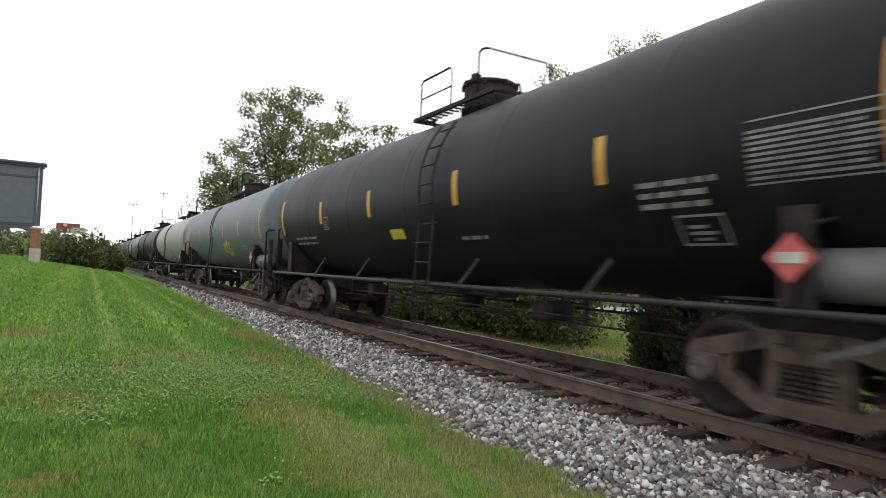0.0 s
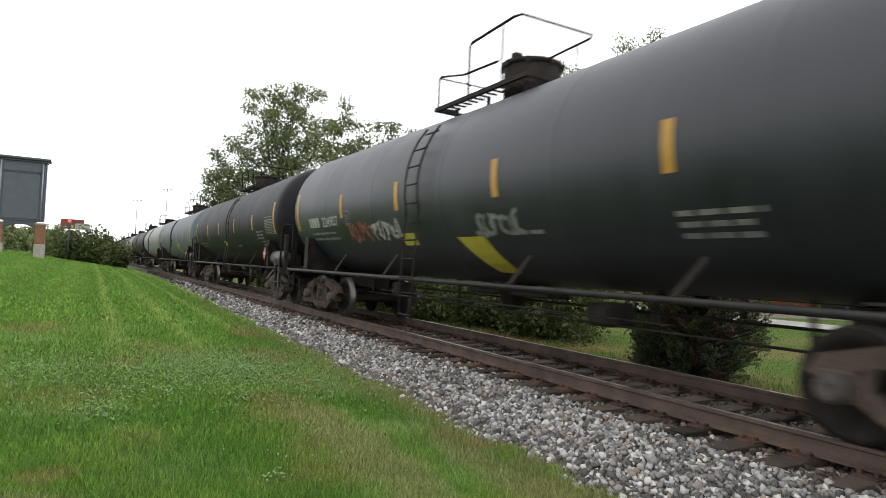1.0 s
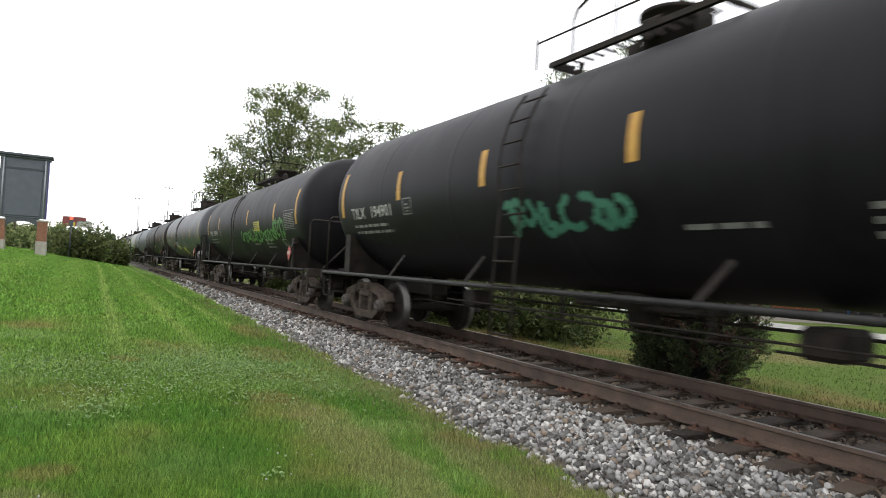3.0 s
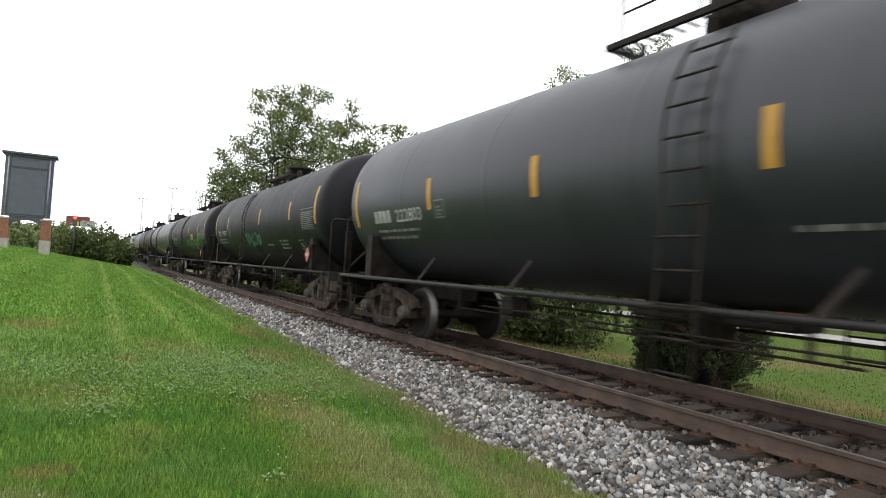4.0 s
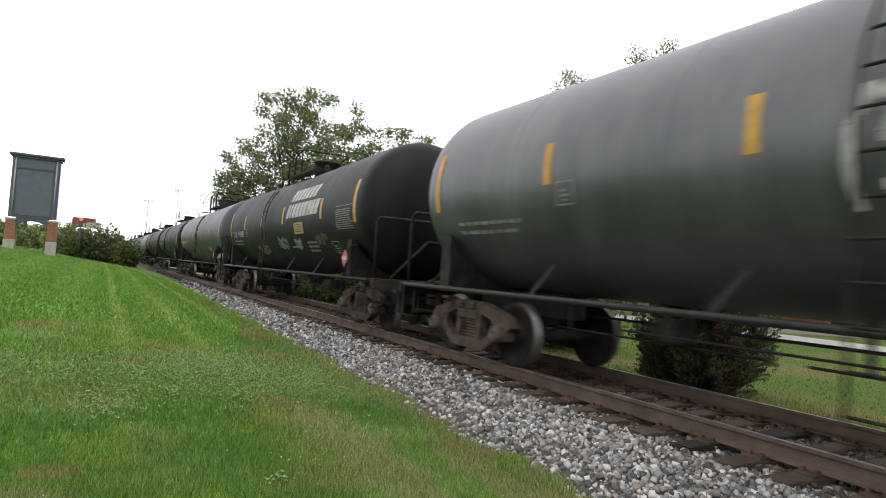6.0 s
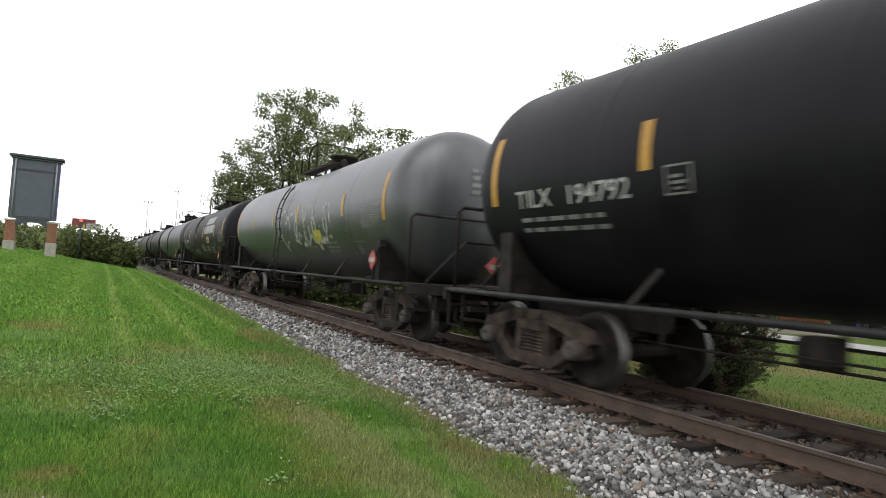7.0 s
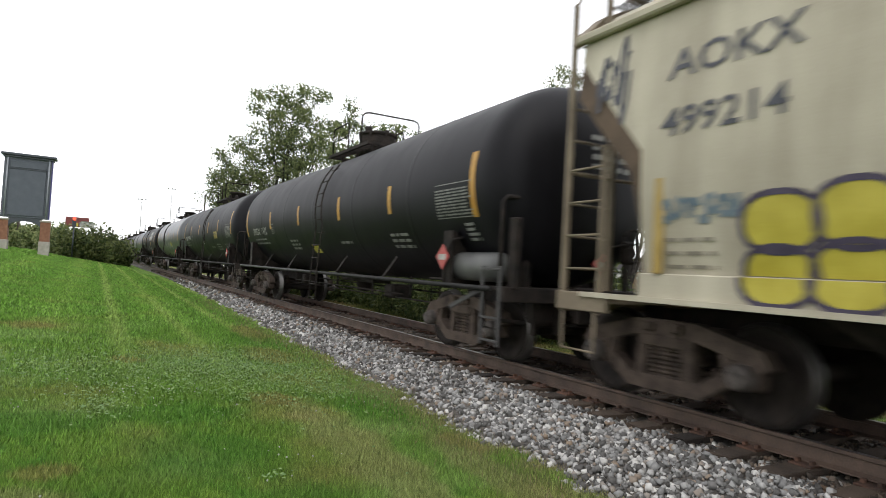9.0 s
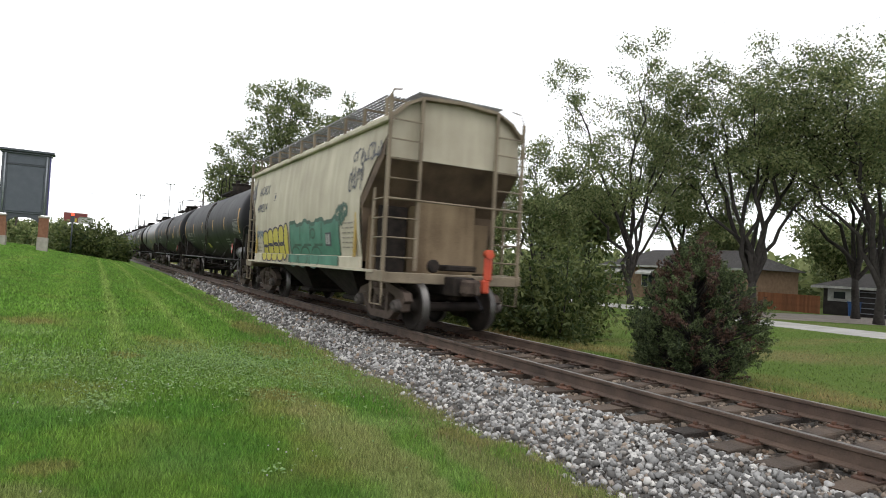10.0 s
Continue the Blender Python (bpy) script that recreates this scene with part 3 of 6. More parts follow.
def stripes(car, ys, ends, low):
    for y in ys:
        wrap("reflective_stripe", [bar(-.07, 0, .07, .5)], y, low, M_YELLOW, car)
    for s in (-1, 1):
        wrap("reflective_stripe", [bar(-.07, 0, .07, .92)], s * ends, low - .18, M_YELLOW, car)


def marks(car, rng, number, y0, z0, mark="", size=.30):
    """The owner's mark, the car's number in figures, two rows of small print below."""
    if mark:
        lettering(mark, size, y0, z0, M_WHITE, car, "white stencilled owner's mark", name="owner_mark")
    elif number:
        wrap("owner_mark", [bar(i * .185, 0, i * .185 + .15, size * .72) for i in range(4)], y0, z0, M_WHITE, car)
    if number:
        lettering(number, size, y0 - (1.09 if mark == "BRGX" else .93), z0, M_WHITE, car, "white stencilled car number")
    wrap("small_print", text_lines(rng, 1.75, 2, .05, .12), y0 - .06, z0 - .17, M_PALELET, car)


def data_table(car, rng, y0, z0=2.14, width=1.06, height=.44):
    q = []
    for i in range(int(height / .046)):
        u = 0.0
        end = width * rng.uniform(.82, 1)
        while u < end:
            w = rng.uniform(.05, .3)
            q.append(bar(u, i * .046, min(u + w, end), i * .046 + .024))
            u += w + .02
    wrap("data_table", q, y0, z0, M_PALELET, car)
    wrap("data_frame", [bar(0, -.04, width, -.025), bar(0, height + .02, width, height + .035)], y0, z0, M_PALELET, car)


def small_box(car, y0, z0, s=.26, w=.31):
    t = .022
    wrap("stencil_box", [bar(0, 0, w, t), bar(0, s, w, s + t), bar(0, t, t, s), bar(w - t, t, w, s)], y0, z0, M_PALELET, car)
    wrap("small_print", [bar(w * .22, s * .60, w * .62, s * .72), bar(w * .22, s * .38, w * .78, s * .50), bar(w * .3, s * .18, w * .66, s * .28)], y0, z0, M_PALELET, car)


T_STRIPES, G_STRIPES = ((4.2, 1.57, -1.11, -4.65), 6.9, 2.39), ((4.2, 1.5, -1.5, -4.3), 7.3, 2.21)
END_PRINT = lambda car, rng: part("end_print", end_print_mesh(rng), M_PALELET, car)


def end_print_mesh(rng):
    """Rows of small print on the tank's rear head."""
    bm = bmesh.new()
    for i in range(4):
        x = -.1
        while x < .6:
            w = rng.uniform(.1, .25)
            c = []
            for px, pz in ((x, 0), (x + w, 0), (x + w, .075), (x, .075)):
                z = TANK_Z + .62 - i * .14 + pz
                r = math.hypot(px, z - TANK_Z) / TANK_R
                c.append(bm.verts.new((px, -CYL - HEAD * (1 - r ** 2.5) ** (1 / 2.5) - .012, z)))
            bm.faces.new(c)
            x += w + .05
    return bm


def dress(k, car, rng, number="", kind="T", table=True, mark=""):
    ys, e, low = T_STRIPES if kind == "T" else G_STRIPES
    if k == 7:
        ys = (4.28, 1.41, -1.41, -3.97)
    if k == 0:
        ys = (4.19, 1.45, -1.68, -4.59)
    if k == 8:
        ys = (4.1, 1.19, -1.85, -4.5)
    stripes(car, ys, e, low)
    marks(car, rng, number, 6.42, 2.15 if kind == "T" else 2.07, mark)
    small_box(car, 4.05, 2.13 if kind == "T" else 2.07)
    if table:
        data_table(car, rng, -5.73 if kind == "T" else -6.22, 2.14 if kind == "T" else 2.08)
    wrap("small_print", text_lines(rng, .8, 1, .05, .1), -1.6, 1.72, M_PALELET, car)
    wrap("small_print", text_lines(rng, .9, 3, .05, .1), -5.05 if k == 0 else -4.28 if kind == "G" else -3.2, 2.12 if k == 0 else 1.82, M_PALELET, car)
    if kind == "T" or k == 0:
        small_box(car, -5.06 if kind == "T" else -5.4, 1.58, .25, .5)
    else:
        wrap("small_print", text_lines(rng, .34, 4, .04, .07), -6.95, 1.92, M_PALELET, car)
    END_PRINT(car, rng).location.y = .355 if kind == "T" else -.06


def train():
    rng = random.Random(5)
    # the cars that pass the camera, first to last
    a = tank_car(0, M_BLACK, "black tank car with white stencils and yellow stripes", "posts", -1.0)
    dress(0, a, rng, "", "G")
    wrap("warning_label", [bar(0, 0, .52, .17)], .7, 1.78, M_LEMON, a)
    b = tank_car(1, M_GREY, "dark grey tank car with red and white graffiti", "posts", .7)
    dress(1, b, rng, "224907", "G")
    wrap("graffiti", scrawl(rng, 1.2, .42, 9, .05), 4.0, 1.68, M_REDPAINT, b, "red spray-painted scrawl")
    wrap("graffiti", scrawl(rng, 1.2, .34, 10, .042), 2.75, 1.72, M_WHITE, b, "white spray-painted scrawl")
    wrap("graffiti", scrawl(rng, 1.2, .36, 7, .06), -.8, 1.7, M_PALELET, b)
    wrap("warning_label", [bar(0, 0, .52, .2)], 1.6, 1.62, M_LEMON, b)
    wrap("yellow_patch", [((0, .5), (.72, .5), (.72, .5), (0, .5)), ((.42, 0), (.95, 0), (.72, .5), (0, .5))], -.25, 1.22, M_LEMON, b, "slanted yellow panel")
    c = tank_car(2, M_BLACK, "black tank car with bright green graffiti along the side", "braced", .8)
    dress(2, c, rng, "193943", "T", mark="TILX")
    wrap("graffiti", scrawl(rng, 4.6, .40, 24, .06), -.1, 1.80, M_GREENPAINT, c, "bright green spray-painted lettering")
    wrap("graffiti", scrawl(rng, 1.1, .62, 6, .07), -4.5, 1.84, M_GREENPAINT, c, "bright green spray-painted flourish")
    wrap("warning_label", [bar(0, 0, .77, .30)], -2.11, 2.15, M_LEMON, c, "yellow warning label")
    wrap("small_print", [bar(.05, .05 + i * .06, .72 - .08 * (i % 2), .07 + i * .06) for i in range(4)], -2.11, 2.15, M_DARKPAINT, c).location.x = -.01
    d = tank_car(3, M_BLACK, "plain black tank car with white number and faint teal graffiti", "braced", .8)
    dress(3, d, rng, "194901", "T", mark="TILX")
    wrap("graffiti", scrawl(rng, 2.2, .4, 9, .09), 1.2, 1.75, M_TEAL, d)
    e = tank_car(4, M_GREY, "smooth slate grey tank car with yellow stripes", "posts", -.75)
    dress(4, e, rng, "222803", "G")
    wrap("warning_label", [bar(0, 0, .46, .22)], -3.6, 1.64, M_LEMON, e)
    f = tank_car(5, M_BLACK, "black tank car with large white slanted lettering blocks", "braced", .8)
    dress(5, f, rng, "193908", "T", mark="TILX")
    top = [bar(.335 * i + .15, .47, .335 * i + .42, .80, .13) for i in range(7)]
    low = [bar(.33 * i - (.09 if i > 1 else 0), 0, .33 * i + (.2 if i > 1 else .25 - .1 * i), .38, .14) for i in range(9)]
    wrap("company_lettering", top + low, -1.5, 2.53, M_WHITE, f, "two rows of white slanted blocks")
    wrap("warning_label", [bar(0, 0, .85, .30)], -2.28, 2.08, M_GOLDPAINT, f)
    wrap("small_print", [bar(.06, .05 + i * .06, .78 - .08 * (i % 2), .07 + i * .06) for i in range(4)], -2.28, 2.08, M_DARKPAINT, f).location.x = -.01
    wrap("graffiti", scrawl(rng, .9, .36, 9, .06), -.35, 1.66, M_PALELET, f)
    wrap("graffiti", scrawl(rng, .55, .26, 6, .07), -2.1, 1.70, M_PALELET, f)
    wrap("graffiti", scrawl(rng, 1.5, .26, 12, .06), 2.75, 1.55, M_PALELET, f)
    wrap("graffiti", scrawl(rng, .8, .25, 6, .09), -4.0, 1.78, M_SHADED_RUST, f)
    g = tank_car(6, M_SILVER, "silver grey tank car with flowing white graffiti", "braced", .5)
    dress(6, g, rng, "", "T")
    wrap("graffiti", scrawl(rng, 4.6, 1.05, 11, .075), .8, 1.75, M_WHITE, g, "flowing white spray-painted letters")
    wrap("warning_label", [bar(0, 0, .6, .3)], -2.4, 1.85, M_LEMON, g)
    h = tank_car(7, M_BLACK, "black tank car with a large yellow warning label", "braced", -.9)
    dress(7, h, rng, "194792", "T", mark="TILX")
    wrap("warning_label", [bar(0, 0, .82, .30)], -2.97, 2.10, M_GOLDPAINT, h, "yellow warning label with small print")
    wrap("small_print", [bar(.05, .045 + i * .055, .73 - .07 * (i % 2), .062 + i * .055) for i in range(4)], -2.97, 2.10, M_DARKPAINT, h).location.x = -.01
    wrap("white_label", [bar(0, 0, .3, .12)], .3, 1.9, M_WHITE, h)
    i = tank_car(8, M_BLACK, "black tank car with white number beside the hopper car", "posts", -.8)
    dress(8, i, rng, "1112", "G", mark="BRGX")
    wrap("warning_label", [bar(0, 0, 0.51, .2)], 0.63, 1.52, M_LEMON, i)
    wrap("small_print", text_lines(rng, 0.89, 3, .05, .1), 2.34, 1.81, M_PALELET, i)
    # the cars ahead, far down the line
    paints = {-1: M_BLUEGREY, -2: M_PALE, -3: M_BLACK, -4: M_GREY, -5: M_BLACK, -6: M_GREY}
    for k in range(-13, 0):
        car = tank_car(k, paints.get(k, (M_BLACK, M_GREY, M_BLACK)[k % 3]), "distant tank car down the line with a domed top", "posts" if k % 2 else "braced", .4, k > -3)
        if k > -6:
            dress(k, car, rng, "", "G")
            wrap("graffiti", scrawl(rng, 1.2, .5, 4, .12), rng.uniform(-2, 2), 1.5, M_LEMON if k == -1 else M_PALELET, car)
    hopper()




def hopper():
    car = tagged(empty("hopper_car", pose(MID, car_y(9, 0), 0)), "cream covered hopper car with green and yellow graffiti", "hopper car", "cars of the train")
    top_z, roof_z, half = 3.9, 4.37, 5.52

    def side(z):
        """Half width: sides bulge a little."""
        f = (z - 1.3) / (top_z - 1.3)
        return 1.45 + .12 * math.sin(math.pi * min(1, max(0, f)) ** .85)
    # body: rings along y; the ends slope inward below
    bm = bmesh.new()
    zs = [1.3, 1.7, 2.1, 2.5, 3.0, 3.45, top_z]

    def reach(z):                       # how far the side goes at that height
        if z >= 3.62:
            return half - .12
        if z >= 2.5:
            return 4.42 + (half - .12 - 4.42) * (z - 2.5) / 1.12
        return 4.42
    cols = 16
    grids = {}
    for s in (-1, 1):
        g = [[bm.verts.new((s * side(z), -reach(z) + 2 * reach(z) * c / cols, z)) for c in range(cols + 1)] for z in [1.3, 1.7, 2.1, 2.5, 2.9, 3.3, 3.62, top_z]]
        grids[s] = g
        for r, q in zip(g, g[1:]):
            for c in range(cols):
                f = bm.faces.new((r[c], r[c + 1], q[c + 1], q[c]))
                f.smooth = True
    roof = []
    for x, z in ((-1.46, top_z), (-1.2, 4.15), (-.85, 4.31), (0, roof_z), (.85, 4.31), (1.2, 4.15), (1.46, top_z)):
        roof.append([bm.verts.new((x, -half + .12 + 2 * (half - .12) * c / cols, z + .004)) for c in range(cols + 1)])
    for r, q in zip(roof, roof[1:]):
        for c in range(cols):
            bm.faces.new((r[c], r[c + 1], q[c + 1], q[c])).smooth = True
    for c in (0, cols):                 # upper end panels
        y = roof[0][c].co.y
        lowv = [bm.verts.new((x, y, 3.2)) for x in (-1.48, 1.48)]
        bm.faces.new([r[c] for r in roof] + [lowv[1], lowv[0]])
    bmesh.ops.recalc_face_normals(bm, faces=bm.faces)
    part("body", bm, M_HOPPER, car, "curved cream side sheets and roof")
    for s in (-1, 1):                   # slope sheets under the ends
        bm = bmesh.new()
        y0, y1, y2 = s * (half - .14), s * 4.55, s * 4.33
        q = [[bm.verts.new((x, y, z)) for x in (.006 - side(z), -.6, .6, side(z) - .006)] for y, z in ((y0, 3.22), (y1, 2.3), (y2, 1.25))]
        for a, b in zip(q, q[1:]):
            for i in range(3):
                bm.faces.new((a[i], a[i + 1], b[i + 1], b[i]))
        for x in (-1.465, 1.465):
            bm.faces.new([bm.verts.new((math.copysign(side(z) - .006, x), s * y, z)) for y, z in ((half - .13, 3.62), (half - .14, 3.2), (4.55, 2.3), (4.38, 1.3), (4.41, 2.5))])
        part("slope_sheet", bm, M_SHADED_RUST, car, "rust-brown sloping end sheet")
        # solid dark plates stand in for the shade of a recess here
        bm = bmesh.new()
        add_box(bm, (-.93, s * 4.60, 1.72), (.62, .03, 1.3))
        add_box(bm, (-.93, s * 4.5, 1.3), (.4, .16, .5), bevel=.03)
        part("recess_shade_plate", bm, M_IRON, car, "dark plates standing for the shade of a recess beside the bulkhead")
        for c, z3 in (((.12, s * 4.9, 1.72), (1.35, .05, 1.5)), ((-.55, s * 4.64, 1.7), (.04, .46, 1.4)), ((.79, s * 4.64, 1.7), (.04, .46, 1.4)), ((-1.19, s * 4.5, 1.85), (.42, .04, 1.5)), ((1.19, s * 4.5, 1.85), (.42, .04, 1.5))):
            bm = bmesh.new()
            add_box(bm, c, z3)
            part("bulkhead_plate", bm, M_BULK, car, "dirty tan bulkhead above the truck")
        for x, zc, zl in ((-1.5, 2.66, 3.32), (1.5, 2.62, 3.2), (-.85, 2.74, 3.26), (.85, 2.74, 3.26)):
            bm = bmesh.new()
            add_box(bm, (x, s * half, zc), (.07, .06, zl), bevel=.01)
            part("corner_post", bm, M_TAN, car, "tan post of the end ladder")
        for x0 in (-1.49, .86):
            for j in range(8):
                bm = bmesh.new()
                z = 1.35 + j * .36
                add_tube(bm, [(x0, s * (half + .02), z), (x0 + .64, s * (half + .02), z)], .014, 6)
                part("rung", bm, M_TAN, car)
        for x in (-1.5, 1.5):           # side ladder
            for j in range(4):
                bm = bmesh.new()
                z = 1.35 + j * .36
                add_tube(bm, [(x, s * half, z), (x, s * (half - .55), z)], .014, 6)
                part("rung", bm, M_TAN, car)
            bm = bmesh.new()
            add_box(bm, (x, s * (half - .55), 1.85), (.04, .05, 1.6))
            part("ladder_stile", bm, M_TAN, car)
            bm = bmesh.new()
            add_tube(bm, [(x, s * half, 1.0), (x, s * half, .48), (x, s * (half - .5), .48), (x, s * (half - .5), 1.0)], .02, 6)
            part("sill_step", bm, M_TAN, car)
        bm = bmesh.new()
        add_tube(bm, [(-1.5, s * (half + .03), 2.42), (1.5, s * (half + .03), 2.42)], .02, 6)
        part("grab_rail", bm, M_TAN, car)
        bm = bmesh.new()
        add_box(bm, (0, s * (half - .32), 1.03), (3.05, .75, .06))
        add_box(bm, (0, s * half, .98), (3.05, .1, .2), bevel=.015)
        for x in (-1.5, 1.5):
            add_box(bm, (x, s * (half - .3), 1.0), (.08, .75, .2), bevel=.01)
        part("end_platform", bm, M_TAN, car)
        bm = bmesh.new()
        add_box(bm, (0, s * 4.85, .86), (.45, 2.2, .36), bevel=.02)
        part("stub_sill", bm, M_IRON, car)
        bm = bmesh.new()
        add_lathe(bm, [(-.05, .10), (-.03, .13), (.03, .13), (.05, .10)], "y", (-.35, s * (half - .2), 1.22), 16)
        add_box(bm, (.25, s * (half - .3), 1.2), (.7, .4, .12), bevel=.03)
        part("hand_brake", bm, M_IRON, car)
        truck(car, s * 4.5, True)
        coupler(car, s * (half + .62), s)
    for x in (-1.49, 1.49):             # side sills
        bm = bmesh.new()
        add_box(bm, (x, 0, 1.2), (.07, 8.9, .26), bevel=.012)
        add_box(bm, (x * 1.012, 0, 1.08), (.12, 10.4, .05))
        part("side_sill", bm, M_HOPPER, car, "cream side sill")
    for x in (-1.5, 1.5):
        for y in (-4.2, 4.2):
            bm = bmesh.new()
            add_box(bm, (x * 1.025, y, 1.95), (.05, .1, 1.25), bevel=.01)
            part("side_stiffener", bm, M_GOLDPAINT, car, "yellow-stained upright strip")
        bm = bmesh.new()
        add_box(bm, (x * 1.0, 0, top_z - .02), (.1, 2 * half - .1, .1), bevel=.02)
        part("roof_eave", bm, M_HOPPER, car)
    for y0, y1 in ((-3.3, -.2), (.2, 3.3)):   # discharge hoppers
        bm = bmesh.new()
        ym = (y0 + y1) / 2
        a = [bm.verts.new(p) for p in ((-1.3, y0, 1.3), (1.3, y0, 1.3), (1.3, y1, 1.3), (-1.3, y1, 1.3))]
        b = [bm.verts.new(p) for p in ((-.5, ym - .35, .38), (.5, ym - .35, .38), (.5, ym + .35, .38), (-.5, ym + .35, .38))]
        for i in range(4):
            bm.faces.new((a[i], a[(i + 1) % 4], b[(i + 1) % 4], b[i]))
        bm.faces.new(b)
        add_box(bm, (0, ym, .36), (1.3, .8, .1), bevel=.02)
        bmesh.ops.recalc_face_normals(bm, faces=bm.faces)
        part("discharge_chute", bm, M_IRON, car, "dark discharge chute under the body")
    bm = bmesh.new()
    add_box(bm, (0, 0, .9), (.35, 8.0, .3), bevel=.02)
    part("centre_sill", bm, M_IRON, car)
    # running boards on the roof
    M_GRATE = speckled("galvanised_grating", (.14, .14, .14), (.26, .26, .25), 5, .5, .5, bump=.1)
    for x in (-1.02, 1.02):
        bm = bmesh.new()
        for j in range(7):
            add_box(bm, (x - .27 + j * .09, .2, 4.47), (.018, 2 * half - .9, .035))
        for j in range(60):
            add_box(bm, (x, -half + .66 + j * (2 * half - .92) / 59, 4.45), (.56, .014, .022))
        part("running_board", bm, M_GRATE, car, "steel grating walkway on the roof")
        for j in range(10):
            bm = bmesh.new()
            y = -half + .7 + j * (2 * half - 1.0) / 9
            add_box(bm, (x * 1.26, y, 4.20), (.05, .07, .46))
            add_box(bm, (x, y, 4.42), (.54, .05, .03))
            part("board_bracket", bm, M_TAN, car)
    for s in (-1, 1):
        bm = bmesh.new()
        add_box(bm, (0, s * (half - .52), 4.44), (1.9, .02, .035))
        board = part("cross_board", bm, M_GRATE, car, "steel grating across the roof's end")
        for j in range(1, 7):
            bm = bmesh.new()
            add_box(bm, (0, s * (half - .52 + j * .085), 4.44), (1.9, .02, .035))
            part("slat", bm, M_GRATE, board)
        bm = bmesh.new()
        add_strap(bm, [(-1.46, 3.93), (-1.2, 4.18), (-.85, 4.35), (0, 4.40), (.85, 4.35), (1.2, 4.18), (1.46, 3.93)], 0, .10, .03)
        bm.transform(Matrix.Rotation(math.pi / 2, 4, "Z"))
        bm.transform(Matrix.Translation((0, s * (half - .08), 0)))
        part("roof_end_lip", bm, M_TAN, car, "tan rolled lip at the roof's end")
        bm = bmesh.new()
        add_tube(bm, [(-1.5, s * half, 4.3), (-1.45, s * (half - .04), 4.42), (-1.25, s * (half - .1), 4.47)], .018, 6)
        part("grab_iron", bm, M_TAN, car)
        bm = bmesh.new()
        add_tube(bm, [(1.5, s * half, 4.2), (1.45, s * (half - .04), 4.42), (1.25, s * (half - .1), 4.47)], .018, 6)
        part("grab_iron", bm, M_TAN, car)
    bm = bmesh.new()                    # loading hatches along the roof
    for j in range(5):
        add_box(bm, (0, -3.8 + j * 1.9, 4.41), (.6, 1.5, .14), bevel=.05)
    part("roof_hatches", bm, M_HOPPER, car)
    # end-of-train marker
    bm = bmesh.new()
    add_box(bm, (.5, -half - .42, 1.22), (.17, .13, .5), bevel=.05)
    add_lathe(bm, [(-.06, .09), (.06, .09)], "y", (.48, -half - .46, 1.5), 14)
    add_box(bm, (.45, -half - .42, .88), (.16, .12, .26), bevel=.03)
    part("end_marker", bm, M_FLAG, car, "orange-red end-of-train marker box")
    # paint on the near side
    flat = lambda y, z: Vector((-side(z) - .008, y, z))
    rng = random.Random(9)
    over = lambda d: (lambda y, z: Vector((-(side(z) if z > 1.335 else 1.53) - d, y, z)))
    flat2, flat3 = over(.013), over(.018)
    lettering("AOKX", .39, 4.15, 3.12, M_DARKPAINT, car, "dark stencilled owner's mark", surface=flat, name="owner_mark")
    lettering("499214", .36, 4.19, 2.59, M_DARKPAINT, car, "dark stencilled car number", surface=flat)
    wrap("stencil_box", [bar(0, 0, .26, .015), bar(0, .2, .26, .215), bar(.06, .05, .2, .15)], 2.26, 2.86, M_DARKPAINT, car, surface=flat)

    def ring(cu, cw, ru, rw, thick=0.0, n=18, squeeze=.8):
        """A bubble letter's lobe, or its outline when thick is given."""
        p = []
        for i in range(n + 1):
            a = i * math.tau / n
            c, d = math.cos(a), math.sin(a)
            p.append((math.copysign(abs(c) ** squeeze, c), math.copysign(abs(d) ** squeeze, d)))
        f = [max(0, 1 - thick / r) if thick else 0 for r in (ru, rw)]
        return [((cu + ru * f[0] * a[0], cw + rw * f[1] * a[1]), (cu + ru * a[0], cw + rw * a[1]), (cu + ru * b[0], cw + rw * b[1]), (cu + ru * f[0] * b[0], cw + rw * f[1] * b[1])) for a, b in zip(p, p[1:])]

    def both(name, quads, y0, z0, material, label, lift):
        """Paint on the side sheet, and where it runs down over the sill."""
        high = [[(u, max(w, 1.34 - z0)) for u, w in q] for q in quads if max(w for u, w in q) > 1.35 - z0]
        low = [[(u, min(w, 1.325 - z0)) for u, w in q] for q in quads if min(w for u, w in q) < 1.32 - z0]
        for part_quads in (high, low):
            if part_quads:
                wrap(name, part_quads, y0, z0, material, car, label, surface=over(lift))
    lobes = [(.30, .66, .34, .26), (.28, .24, .32, .26), (.86, .70, .32, .27), (.84, .26, .34, .28), (1.46, .72, .34, .28), (1.42, .27, .36, .29), (2.02, .74, .30, .30), (2.04, .28, .34, .28), (2.52, .56, .24, .52)]
    for i in range(5):
        pair = lobes[2 * i:2 * i + 2]
        both("graffiti_letter", [q for b in pair for q in ring(*b)], 3.35, 1.10, M_LEMON, "yellow spray-painted bubble letter", .008 + .0012 * i)
        for e, b in enumerate(pair):
            both("letter_outline", ring(*b, thick=.05), 3.35, 1.10, M_VIOLET, "dark violet outline of a letter", .0145 + .0012 * e)
    n = 24
    edge = [1.02 + .05 * math.sin(i * .9) + .03 * math.sin(i * 2.3 + 1) for i in range(n + 1)]
    wide = 3.78
    both("graffiti", [((wide * i / n, 0), (wide * (i + 1) / n, 0), (wide * (i + 1) / n, edge[i + 1]), (wide * i / n, edge[i])) for i in range(n)], .47, 1.12, M_TEAL, "flat green spray-painted letters side by side", .008)
